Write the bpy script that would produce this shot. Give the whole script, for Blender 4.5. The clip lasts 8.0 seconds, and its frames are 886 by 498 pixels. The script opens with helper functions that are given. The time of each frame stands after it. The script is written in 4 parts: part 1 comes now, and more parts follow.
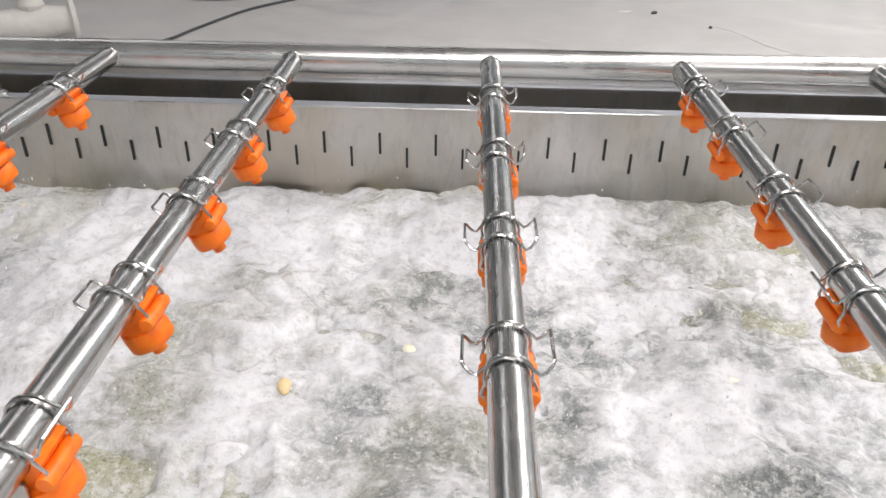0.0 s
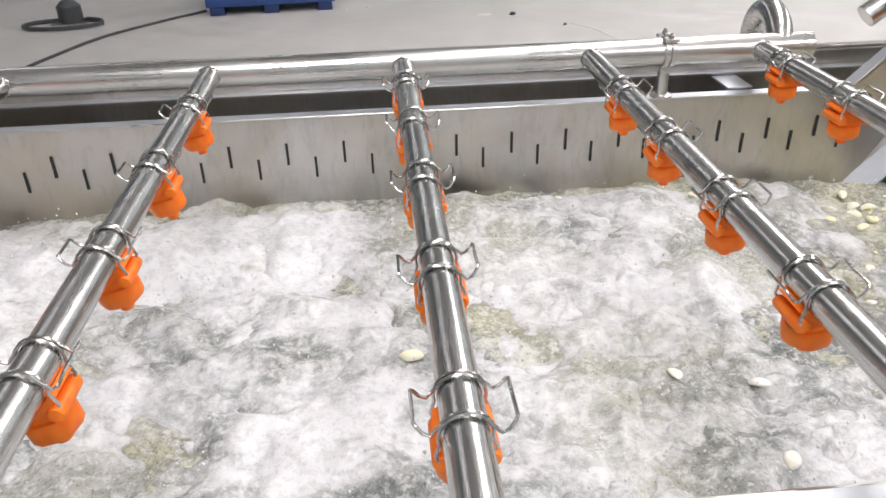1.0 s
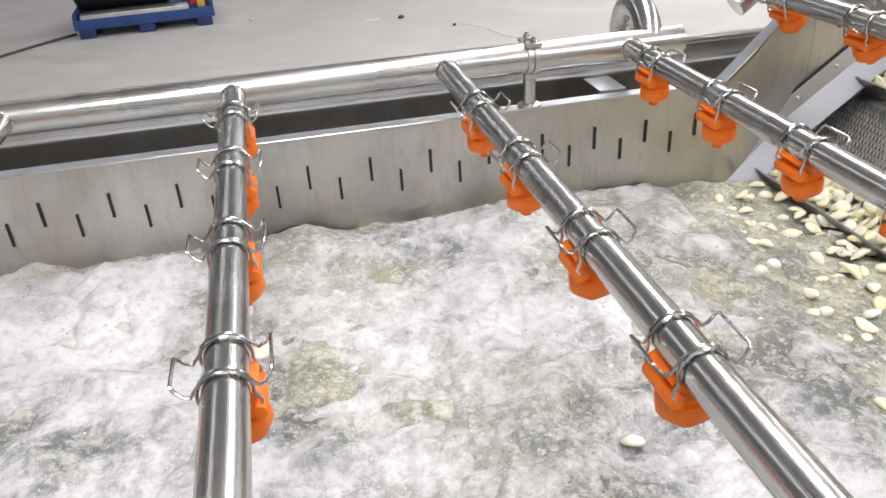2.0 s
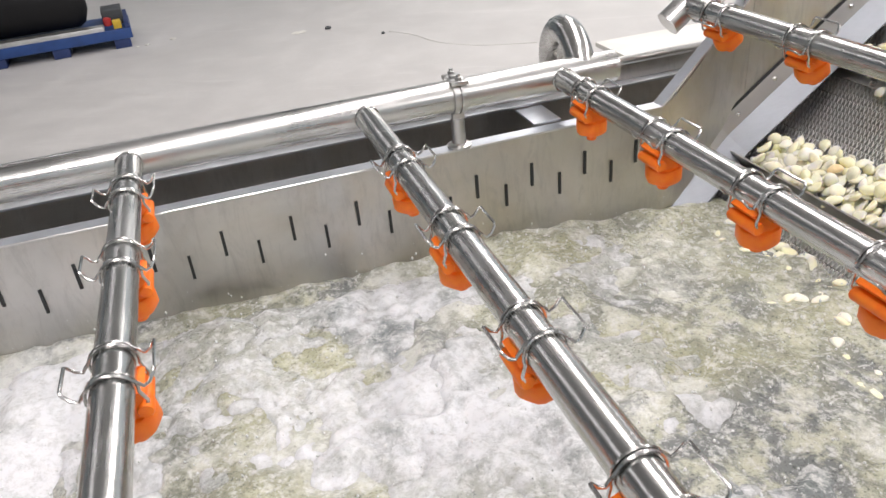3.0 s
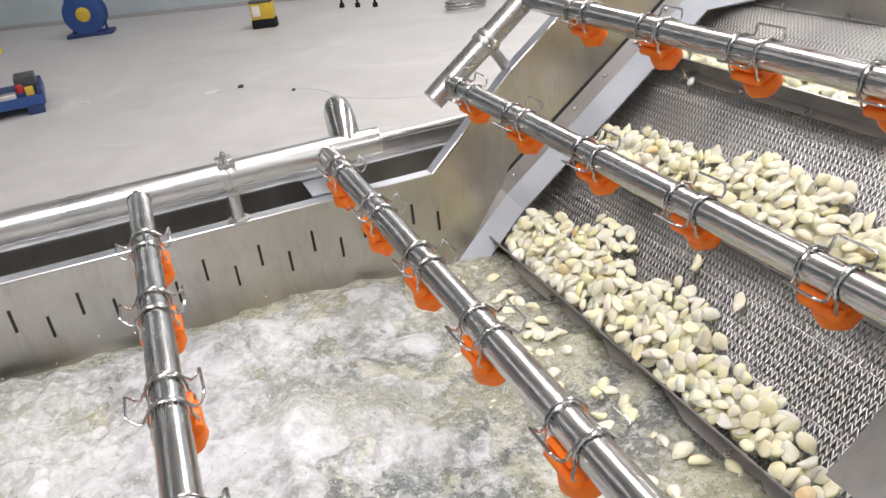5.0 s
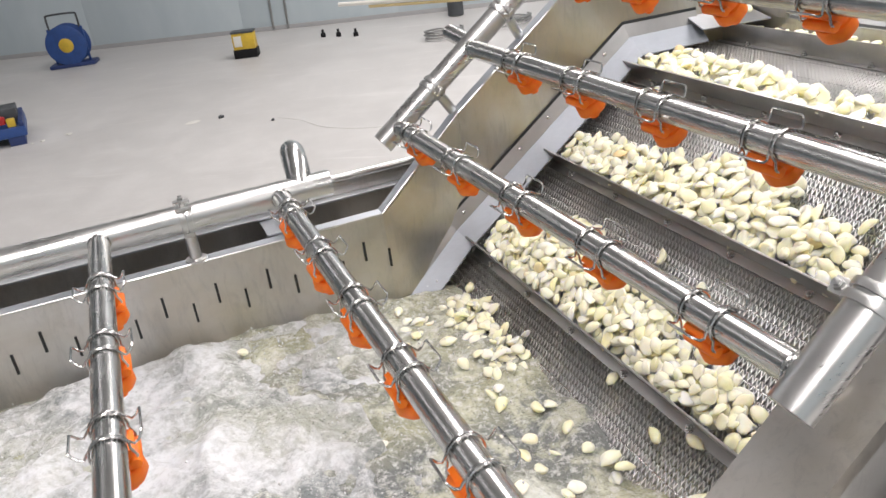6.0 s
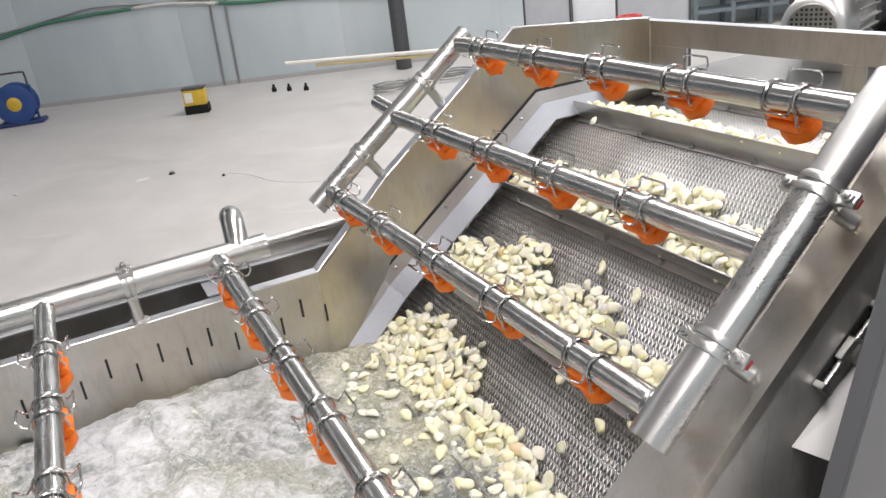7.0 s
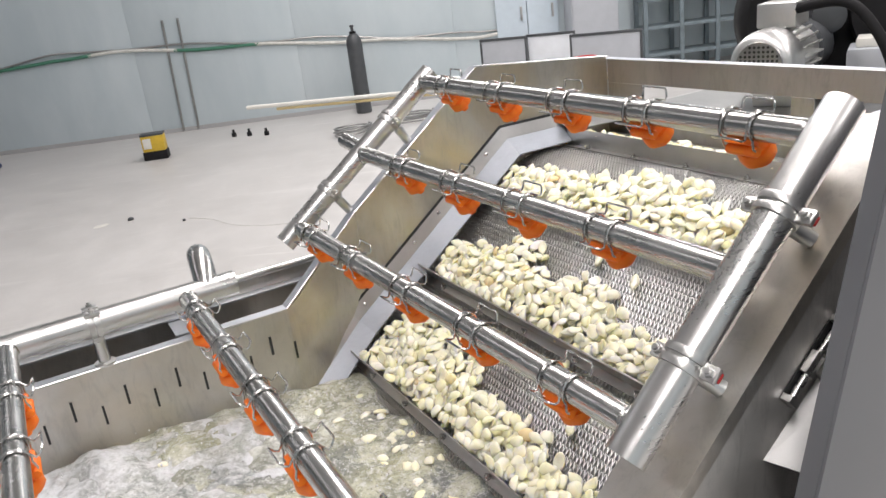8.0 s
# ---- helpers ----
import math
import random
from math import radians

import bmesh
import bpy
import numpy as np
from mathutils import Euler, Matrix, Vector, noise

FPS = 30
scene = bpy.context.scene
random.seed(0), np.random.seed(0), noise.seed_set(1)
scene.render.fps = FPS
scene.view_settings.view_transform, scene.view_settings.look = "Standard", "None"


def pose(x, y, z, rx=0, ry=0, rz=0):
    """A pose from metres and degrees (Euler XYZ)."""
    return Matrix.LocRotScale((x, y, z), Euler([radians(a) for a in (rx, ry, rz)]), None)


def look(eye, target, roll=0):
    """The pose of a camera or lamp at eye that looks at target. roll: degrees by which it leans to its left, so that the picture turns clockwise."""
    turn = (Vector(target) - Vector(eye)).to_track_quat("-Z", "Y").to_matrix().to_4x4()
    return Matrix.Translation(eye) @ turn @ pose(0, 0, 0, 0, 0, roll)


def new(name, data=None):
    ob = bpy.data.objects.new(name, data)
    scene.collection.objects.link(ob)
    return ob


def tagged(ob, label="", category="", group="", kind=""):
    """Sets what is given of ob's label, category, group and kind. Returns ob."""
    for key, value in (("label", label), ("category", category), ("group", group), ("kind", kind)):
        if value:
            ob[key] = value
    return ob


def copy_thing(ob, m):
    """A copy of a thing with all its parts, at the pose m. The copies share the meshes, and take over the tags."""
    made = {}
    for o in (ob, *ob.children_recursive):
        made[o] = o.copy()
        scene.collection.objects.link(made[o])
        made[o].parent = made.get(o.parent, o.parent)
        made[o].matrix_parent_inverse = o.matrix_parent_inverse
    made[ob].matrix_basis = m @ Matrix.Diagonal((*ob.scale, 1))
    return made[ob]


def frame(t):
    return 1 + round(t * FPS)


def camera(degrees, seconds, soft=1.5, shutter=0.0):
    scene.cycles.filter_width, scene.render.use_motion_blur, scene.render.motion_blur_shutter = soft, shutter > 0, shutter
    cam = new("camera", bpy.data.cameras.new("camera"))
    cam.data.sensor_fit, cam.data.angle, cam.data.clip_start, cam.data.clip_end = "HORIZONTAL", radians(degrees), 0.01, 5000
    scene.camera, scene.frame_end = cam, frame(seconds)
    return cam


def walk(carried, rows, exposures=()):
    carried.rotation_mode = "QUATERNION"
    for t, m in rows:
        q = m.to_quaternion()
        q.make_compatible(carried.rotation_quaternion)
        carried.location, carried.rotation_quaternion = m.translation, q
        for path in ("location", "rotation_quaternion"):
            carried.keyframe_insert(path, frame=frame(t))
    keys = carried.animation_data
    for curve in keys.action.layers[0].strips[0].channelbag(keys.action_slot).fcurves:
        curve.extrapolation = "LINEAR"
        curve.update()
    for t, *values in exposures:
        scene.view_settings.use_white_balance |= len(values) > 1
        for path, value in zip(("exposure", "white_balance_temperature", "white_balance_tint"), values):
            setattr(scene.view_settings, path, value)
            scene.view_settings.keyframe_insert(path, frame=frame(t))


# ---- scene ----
cam = camera(60.2, 8.0)
PATH = [
    (0, (-1.252, -1.623, 1.631), (-1.301, 0.107, 0.629), 1.0),
    (0.5, (-1.005, -1.63, 1.62), (-0.953, 0.113, 0.641), -0.2),
    (1, (-0.855, -1.632, 1.612), (-0.712, 0.107, 0.634), -1.4),
    (1.5, (-0.759, -1.557, 1.59), (-0.524, 0.173, 0.614), -2.7),
    (1.7, (-0.729, -1.524, 1.584), (-0.457, 0.199, 0.606), -3.0),
    (2.8, (-0.685, -1.306, 1.597), (-0.192, 0.362, 0.61), -4.7),
    (3, (-0.638, -1.309, 1.619), (-0.168, 0.362, 0.625), -5.7),
    (3.5, (-0.572, -1.376, 1.67), (-0.051, 0.278, 0.674), -6.5),
    (4, (-0.47, -1.447, 1.687), (0.101, 0.203, 0.713), -6.8),
    (4.5, (-0.375, -1.497, 1.682), (0.211, 0.17, 0.745), -6.8),
    (6, (-0.25, -1.647, 1.749), (0.385, 0.043, 0.888), -7.0),
    (6.5, (-0.226, -1.699, 1.786), (0.472, -0.013, 0.968), -7.0),
    (7, (-0.223, -1.784, 1.817), (0.539, -0.101, 1.052), -7.2),
    (7.5, (-0.247, -1.827, 1.824), (0.586, -0.151, 1.118), -7.1),
    (8, (-0.253, -1.797, 1.804), (0.626, -0.132, 1.131), -7.2),
]
walk(cam, [(t, look(eye, target, roll)) for t, eye, target, roll in PATH])

# ---- world, lights, exposure ----
SLOPE = 36.5
world = bpy.data.worlds.new("world")
scene.world = world
world.use_nodes = True
_wn = world.node_tree.nodes
_sky = _wn.new("ShaderNodeTexSky")
_sky.sky_type = "NISHITA"
_sky.sun_disc = False
_sky.sun_elevation = radians(50)
_sky.sun_rotation = radians(200)
world.node_tree.links.new(_sky.outputs[0], _wn["Background"].inputs[0])
_wn["Background"].inputs[1].default_value = 0.1
scene.view_settings.exposure = 0.0

HALL = pose(2.84, 10.08, 0, 0, 0, -25.6)     # origin on the far wall's foot, x along that wall
CEIL = 5.4
# Assumed ceiling openings: no light source shows, so overhead area lamps are added.
LAMP_OPENINGS = [(x, y, 1.0, 4.6) for x in (-4.4, 2.2, 6.8) for y in (-14.0, -8.6, -3.2)]     # centre x, y, width, length


def overhead_lamps():
    for i, (x, y, w, l) in enumerate(LAMP_OPENINGS):
        d = bpy.data.lights.new("overhead_lamp", "AREA")
        d.shape, d.size, d.size_y = "RECTANGLE", w - 0.1, l - 0.1
        # strength of each added column set by hand to balance the brightness
        d.energy, d.color = (42, 188, 195)[i // 3], (1.0, 0.935, 0.92)
        ob = new("overhead_lamp", d)
        ob.matrix_world = HALL @ pose(x, y, CEIL + 0.05)


overhead_lamps()


# ---- materials ----
def material(name, color=(0.8, 0.8, 0.8), rough=0.5, metal=0.0):
    m = bpy.data.materials.new(name)
    m.use_nodes = True
    b = m.node_tree.nodes["Principled BSDF"]
    b.inputs["Base Color"].default_value = (*color, 1)
    b.inputs["Roughness"].default_value = rough
    b.inputs["Metallic"].default_value = metal
    return m


def node(m, kind, **values):
    n = m.node_tree.nodes.new(kind)
    for k, v in values.items():
        n.inputs[k.replace("_", " ")].default_value = v
    return n


def wire(m, a, b):
    m.node_tree.links.new(a, b)


def coords(m, scale=(1, 1, 1), space="Object"):
    tc = m.node_tree.nodes.new("ShaderNodeTexCoord")
    mp = m.node_tree.nodes.new("ShaderNodeMapping")
    mp.inputs["Scale"].default_value = scale
    wire(m, tc.outputs[space], mp.inputs["Vector"])
    return mp.outputs["Vector"]


def noise_of(m, vec, scale, detail=4.0, rough=0.55, distort=0.0):
    n = node(m, "ShaderNodeTexNoise", Scale=scale, Detail=detail, Roughness=rough, Distortion=distort)
    wire(m, vec, n.inputs["Vector"])
    return n.outputs["Fac"]


def ramp(m, fac, *stops):
    r = m.node_tree.nodes.new("ShaderNodeValToRGB")
    els = r.color_ramp.elements
    while len(els) < len(stops):
        els.new(0.5)
    for e, (p, c) in zip(els, stops):
        e.position = p
        e.color = (*c, 1) if len(c) == 3 else c
    wire(m, fac, r.inputs["Fac"])
    return r.outputs["Color"]


def span(m, fac, a, b, lo=0.3, hi=0.7):
    r = node(m, "ShaderNodeMapRange", From_Min=lo, From_Max=hi, To_Min=a, To_Max=b)
    wire(m, fac, r.inputs["Value"])
    return r.outputs["Result"]


def mix(m, fac, a, b, blend="MIX"):
    n = m.node_tree.nodes.new("ShaderNodeMix")
    n.data_type, n.blend_type = "RGBA", blend
    for sock, v in ((n.inputs["Factor"], fac), (n.inputs["A"], a), (n.inputs["B"], b)):
        if isinstance(v, (int, float)):
            sock.default_value = v
        elif isinstance(v, tuple):
            sock.default_value = (*v, 1)
        else:
            wire(m, v, sock)
    return n.outputs["Result"]


def bump(m, height, strength=0.3, distance=0.002):
    n = node(m, "ShaderNodeBump", Strength=strength, Distance=distance)
    wire(m, height, n.inputs["Height"])
    wire(m, n.outputs["Normal"], bsdf(m).inputs["Normal"])


def bsdf(m):
    return m.node_tree.nodes["Principled BSDF"]


def steel(name, tone=0.62, rough=(0.16, 0.3), stretch=(1, 1, 1), tint=(1, 1, 0.98), grain=60.0, blotch=5.0, dent=0.0004, warm=0.0):
    """Stainless steel: brushed grain along the stretched axis, water stains in patches."""
    m = material(name, (tone, tone, tone), 0.25, 1.0)
    g = noise_of(m, coords(m, stretch), grain, 6.0, 0.65)
    p = noise_of(m, coords(m), blotch, 5.0, 0.6, 0.4)
    lo = tuple(tone * 0.84 * c for c in tint)
    hi = tuple(min(1, tone * 1.1 * c) for c in tint)
    base = ramp(m, p, (0.3, lo), (0.7, hi))
    if warm:
        w = noise_of(m, coords(m, (1.3, 1.3, 0.8)), 2.6, 5.0, 0.55, 0.8)
        base = mix(m, span(m, w, 0.0, warm, 0.4, 0.62), base, (0.5, 0.4, 0.24))
    if warm:
        st = noise_of(m, coords(m, (2, 2, 0.5)), 22.0, 7.0, 0.75, 0.6)
        base = mix(m, span(m, st, 0.0, 0.45, 0.5, 0.7), base, tuple(tone * 0.6 * c for c in tint))
    wire(m, base, bsdf(m).inputs["Base Color"])
    r = mix(m, 0.45, ramp(m, p, (0.3, (rough[0],) * 3), (0.7, (rough[1],) * 3)), ramp(m, g, (0.3, (rough[0],) * 3), (0.7, (rough[1],) * 3)))
    wire(m, r, bsdf(m).inputs["Roughness"])
    bump(m, g, 0.25, dent)
    return m


PIPE = steel("polished_steel_pipe", 0.56, (0.18, 0.34), (60, 1, 60), grain=4.0, dent=0.0003)
PIPE_X = steel("polished_steel_rail", 0.62, (0.22, 0.37), (1, 40, 40), grain=5.0, dent=0.0003)
PLATE = steel("brushed_steel_plate", 0.6, (0.3, 0.44), (1, 8, 30), grain=14.0, tint=(1, 0.985, 0.95), dent=0.0003, warm=0.3)
STAINED = steel("stained_steel_plate", 0.63, (0.31, 0.47), (1, 8, 30), grain=14.0, tint=(1, 0.98, 0.93), dent=0.0004, warm=0.6)
BRIGHT = steel("bright_steel_strip", 0.66, (0.42, 0.56), (2, 12, 12), grain=12.0, tint=(0.93, 0.98, 1.05))
HOUSING = steel("housing_steel", 0.46, (0.36, 0.5), (1, 8, 30), grain=14.0, tint=(1, 0.985, 0.95), warm=0.15)
STRIP = steel("blue_grey_steel_strip", 0.5, (0.58, 0.72), (2, 12, 12), grain=12.0, tint=(0.92, 0.98, 1.06))
BED = steel("wet_dark_steel_bed", 0.6, (0.5, 0.65), (6, 6, 6), grain=20.0)
DULL = steel("dull_steel_plate", 0.4, (0.36, 0.5), (6, 6, 6), grain=20.0)
CLAMP = steel("clamp_steel", 0.6, (0.26, 0.4), grain=40.0)
FLIGHT = steel("grey_steel_flight", 0.5, (0.3, 0.45), (6, 1, 6), grain=16.0)
WIRE = steel("spring_wire", 0.55, (0.18, 0.34), grain=80.0)
MESH = steel("belt_wire", 0.82, (0.26, 0.44), grain=90.0)
SATIN = steel("satin_steel_side_plate", 0.66, (0.5, 0.66), (1, 8, 30), grain=14.0, tint=(1, 0.99, 0.97), warm=0.1)
# near-black colour that stands in for the shade inside slots, gaps and holes
SLOT = material("slot_gap_shade", (0.02, 0.022, 0.022), 0.6)


def plastic_orange():
    m = material("orange_plastic", (0.95, 0.17, 0.008), 0.38)
    p = noise_of(m, coords(m), 60.0, 4.0)
    wire(m, ramp(m, p, (0.3, (0.94, 0.155, 0.006)), (0.72, (1.0, 0.25, 0.014))), bsdf(m).inputs["Base Color"])
    wire(m, span(m, p, 0.32, 0.55), bsdf(m).inputs["Roughness"])
    bsdf(m).inputs["Subsurface Weight"].default_value = 0.12
    bsdf(m).inputs["Subsurface Radius"].default_value = (0.006, 0.002, 0.001)
    bump(m, p, 0.2, 0.0006)
    return m


ORANGE = plastic_orange()


def concrete():
    m = material("worn_concrete_floor", (0.6, 0.59, 0.57), 0.5)
    v = coords(m)
    big = noise_of(m, v, 0.55, 6.0, 0.6, 0.6)
    mid = noise_of(m, v, 3.5, 6.0, 0.65, 0.3)
    fine = noise_of(m, v, 60.0, 4.0, 0.6)
    c = mix(m, 0.5, ramp(m, big, (0.3, (0.46, 0.45, 0.432)), (0.68, (0.63, 0.62, 0.6))), ramp(m, mid, (0.32, (0.48, 0.47, 0.455)), (0.66, (0.635, 0.625, 0.61))))
    c = mix(m, span(m, fine, 0.0, 0.16, 0.5, 0.75), c, (0.4, 0.39, 0.37))
    streak = noise_of(m, coords(m, (0.5, 3.5, 1)), 1.2, 6.0, 0.7, 1.2)
    c = mix(m, span(m, streak, 0.0, 0.35, 0.58, 0.74), c, (0.78, 0.77, 0.75))
    wire(m, c, bsdf(m).inputs["Base Color"])
    wire(m, span(m, mid, 0.34, 0.6), bsdf(m).inputs["Roughness"])
    bump(m, fine, 0.25, 0.002)
    return m


def wall_paint():
    m = material("painted_sandwich_panel", (0.5, 0.57, 0.6), 0.45)
    p = noise_of(m, coords(m, (1, 1, 0.35)), 1.6, 6.0, 0.6, 0.3)
    wire(m, ramp(m, p, (0.3, (0.47, 0.545, 0.575)), (0.7, (0.555, 0.62, 0.645))), bsdf(m).inputs["Base Color"])
    wire(m, span(m, p, 0.35, 0.55), bsdf(m).inputs["Roughness"])
    return m


def paint(name, color, rough=0.45, vary=0.18, metal=0.0, scale=9.0):
    m = material(name, color, rough, metal)
    p = noise_of(m, coords(m), scale, 5.0, 0.6, 0.2)
    wire(m, ramp(m, p, (0.3, tuple(c * (1 - vary) for c in color)), (0.7, tuple(min(1, c * (1 + vary)) for c in color))), bsdf(m).inputs["Base Color"])
    wire(m, span(m, p, rough * 0.8, min(1, rough * 1.25)), bsdf(m).inputs["Roughness"])
    bump(m, p, 0.12, 0.001)
    return m


FLOOR = concrete()
WALL = wall_paint()
# unseen ceiling, toned down so that the pipes reflect it darker
CEILING = paint("ceiling_sheet", (0.4, 0.4, 0.4), 0.6, 0.06, scale=0.8)
BLACK = paint("black_rubber", (0.012, 0.012, 0.013), 0.65)
DARKGREY = paint("dark_grey_paint", (0.06, 0.065, 0.07), 0.45)
bsdf(BLACK).inputs["Specular IOR Level"].default_value = 0.2
BLUE = paint("blue_paint", (0.022, 0.066, 0.23), 0.45)
NAVY = paint("navy_plastic", (0.02, 0.04, 0.14), 0.5)
YELLOW = paint("yellow_paint", (0.62, 0.42, 0.04), 0.5)
RED = paint("red_paint", (0.4, 0.025, 0.025), 0.45)
WHITE = paint("white_board", (0.74, 0.77, 0.8), 0.5, 0.04)
OFFWHITE = paint("off_white_plastic", (0.7, 0.69, 0.64), 0.5, 0.08)
PALEBLUE = paint("pale_blue_door_paint", (0.52, 0.6, 0.66), 0.45, 0.04)
OCHRE = paint("ochre_rod_underside", (0.5, 0.4, 0.2), 0.55, 0.12)
GREYBOARD = paint("grey_board", (0.42, 0.44, 0.47), 0.55, 0.05)
GREENHOSE = paint("green_hose", (0.06, 0.2, 0.13), 0.5)
PALEHOSE = paint("pale_hose", (0.62, 0.62, 0.58), 0.5)
ALU = steel("cast_aluminium", 0.7, (0.34, 0.48), grain=30.0)
CABINET = paint("grey_cabinet_paint", (0.14, 0.145, 0.155), 0.4, 0.06, scale=4.0)


def clove_skin():
    m = material("peeled_garlic", (0.8, 0.72, 0.5), 0.42)
    info = m.node_tree.nodes.new("ShaderNodeObjectInfo")
    geo = m.node_tree.nodes.new("ShaderNodeNewGeometry")
    both = node(m, "ShaderNodeMath")
    wire(m, info.outputs["Random"], both.inputs[0])
    wire(m, geo.outputs["Random Per Island"], both.inputs[1])
    fr = m.node_tree.nodes.new("ShaderNodeMath")
    fr.operation = "FRACT"
    wire(m, both.outputs[0], fr.inputs[0])
    tone = ramp(m, fr.outputs[0], (0.0, (0.99, 0.955, 0.66)), (0.45, (0.99, 0.975, 0.82)), (0.8, (0.99, 0.945, 0.7)), (0.98, (0.985, 0.95, 0.62)), (0.995, (0.8, 0.62, 0.36)))
    v = coords(m)
    p = noise_of(m, v, 55.0, 4.0, 0.6, 0.5)
    c = mix(m, span(m, p, 0.0, 0.16, 0.58, 0.76), tone, (0.84, 0.76, 0.46))
    wire(m, c, bsdf(m).inputs["Base Color"])
    wire(m, span(m, p, 0.22, 0.42), bsdf(m).inputs["Roughness"])
    bsdf(m).inputs["Subsurface Weight"].default_value = 0.6
    bsdf(m).inputs["Subsurface Radius"].default_value = (0.012, 0.011, 0.007)
    bsdf(m).inputs["Subsurface Scale"].default_value = 0.8
    bump(m, p, 0.2, 0.001)
    return m


GARLIC = clove_skin()


def foam(name, bias, water_a, water_b, froth_hi, patch, sharp):
    """Churned wash water: white froth that thins out towards the belt, grey-green water between, fine pale and dark
    specks for bubbles and glints.
    """
    m = material(name, (0.8, 0.8, 0.78), 0.4)
    v = coords(m)
    big = noise_of(m, v, 4.2, 3.0, 0.5, 0.25)
    mid = noise_of(m, v, 15.0, 8.0, 0.7, 0.3)
    fine = noise_of(m, v, 62.0, 7.0, 0.78, 0.2)
    grain = noise_of(m, v, 170.0, 4.0, 0.75)
    f = mix(m, 0.42, big, mid)
    sep = m.node_tree.nodes.new("ShaderNodeSeparateXYZ")
    wire(m, v, sep.inputs[0])
    thin = node(m, "ShaderNodeMapRange", From_Min=-1.2, From_Max=0.25, To_Min=0.035 + bias, To_Max=-0.075 + bias)
    wire(m, sep.outputs["X"], thin.inputs["Value"])
    add = m.node_tree.nodes.new("ShaderNodeMath")
    wire(m, f, add.inputs[0])
    wire(m, thin.outputs["Result"], add.inputs[1])
    froth = ramp(m, add.outputs[0], (0.42, (0, 0, 0)), (0.58, (1, 1, 1)))
    tint = noise_of(m, v, 2.6, 4.0, 0.5, 0.3)
    water = mix(m, span(m, tint, 0.0, 1.0, 0.44, 0.6), water_a, water_b)
    water = mix(m, span(m, mid, 0.0, 0.75, 0.52 - sharp, 0.54 + sharp), water, patch)
    # dark and pale specks colour in bubbles and the sparkle of ripples
    water = mix(m, span(m, grain, 0.0, 0.7, 0.46, 0.36), water, (0.08, 0.09, 0.085))
    water = mix(m, span(m, fine, 0.0, 0.85, 0.5, 0.62), water, (0.72, 0.73, 0.71))
    white = mix(m, span(m, fine, 0.0, 0.7, 0.52, 0.38), froth_hi, (0.54, 0.56, 0.555))
    white = mix(m, span(m, grain, 0.0, 0.5, 0.55, 0.7), white, (0.82, 0.83, 0.84))
    wire(m, mix(m, froth, water, white), bsdf(m).inputs["Base Color"])
    wire(m, span(m, froth, 0.07, 0.45, 0.1, 0.8), bsdf(m).inputs["Roughness"])
    bsdf(m).inputs["IOR"].default_value = 1.33
    bsdf(m).inputs["Subsurface Weight"].default_value = 0.6
    bsdf(m).inputs["Subsurface Radius"].default_value = (0.04, 0.04, 0.038)
    bsdf(m).inputs["Subsurface Scale"].default_value = 0.6
    bump(m, mix(m, 0.25, mix(m, 0.4, fine, grain), mid), 0.6, 0.014)
    return m


FOAM = foam("frothing_wash_water", 0.01, (0.22, 0.245, 0.245), (0.43, 0.445, 0.385), (0.8, 0.82, 0.845), (0.52, 0.54, 0.51), 0.06)
FOAM_GREEN = foam("cloudy_wash_water", -0.05, (0.22, 0.235, 0.23), (0.42, 0.425, 0.3), (0.78, 0.8, 0.77), (0.64, 0.65, 0.5), 0.045)


# ---- mesh helpers ----
def mesh_of(name, bm, mat, smooth=40):
    me = bpy.data.meshes.new(name)
    bmesh.ops.recalc_face_normals(bm, faces=bm.faces)
    if smooth:
        for f in bm.faces:
            f.smooth = True
        for e in bm.edges:
            if len(e.link_faces) == 2 and e.calc_face_angle(0) > radians(smooth):
                e.smooth = False
    bm.to_mesh(me)
    bm.free()
    me.materials.append(mat)
    return me


def part(name, bm, mat, parent, label="", smooth=40):
    ob = new(name, mesh_of(name, bm, mat, smooth))
    if parent:
        ob.parent = parent
    if label:
        tagged(ob, label)
    return ob


def thing(name, label, category, group="", kind="", at=None):
    ob = new(name)
    ob.empty_display_size = 0.05
    if at is not None:
        ob.matrix_basis = at
    return tagged(ob, label, category, group, kind)


def solid(name, bm, mat, label, category="", group="", kind="", at=None, smooth=40):
    ob = part(name, bm, mat, None, "", smooth)
    if at is not None:
        ob.matrix_basis = at
    return tagged(ob, label, category, group, kind)


def box(bm, lo, hi, bevel=0.0, m=None):
    r = bmesh.ops.create_cube(bm, size=1)
    vs = r["verts"]
    for v in vs:
        v.co = Vector([lo[i] + (v.co[i] + 0.5) * (hi[i] - lo[i]) for i in range(3)])
    if bevel:
        es = list({e for v in vs for e in v.link_edges})
        b = bmesh.ops.bevel(bm, geom=es, offset=bevel, segments=2, affect="EDGES", profile=0.6)
        vs = list({v for f in b["faces"] for v in f.verts} | {v for v in vs if v.is_valid})
    if m is not None:
        bmesh.ops.transform(bm, matrix=m, verts=[v for v in vs if v.is_valid])
    return bm


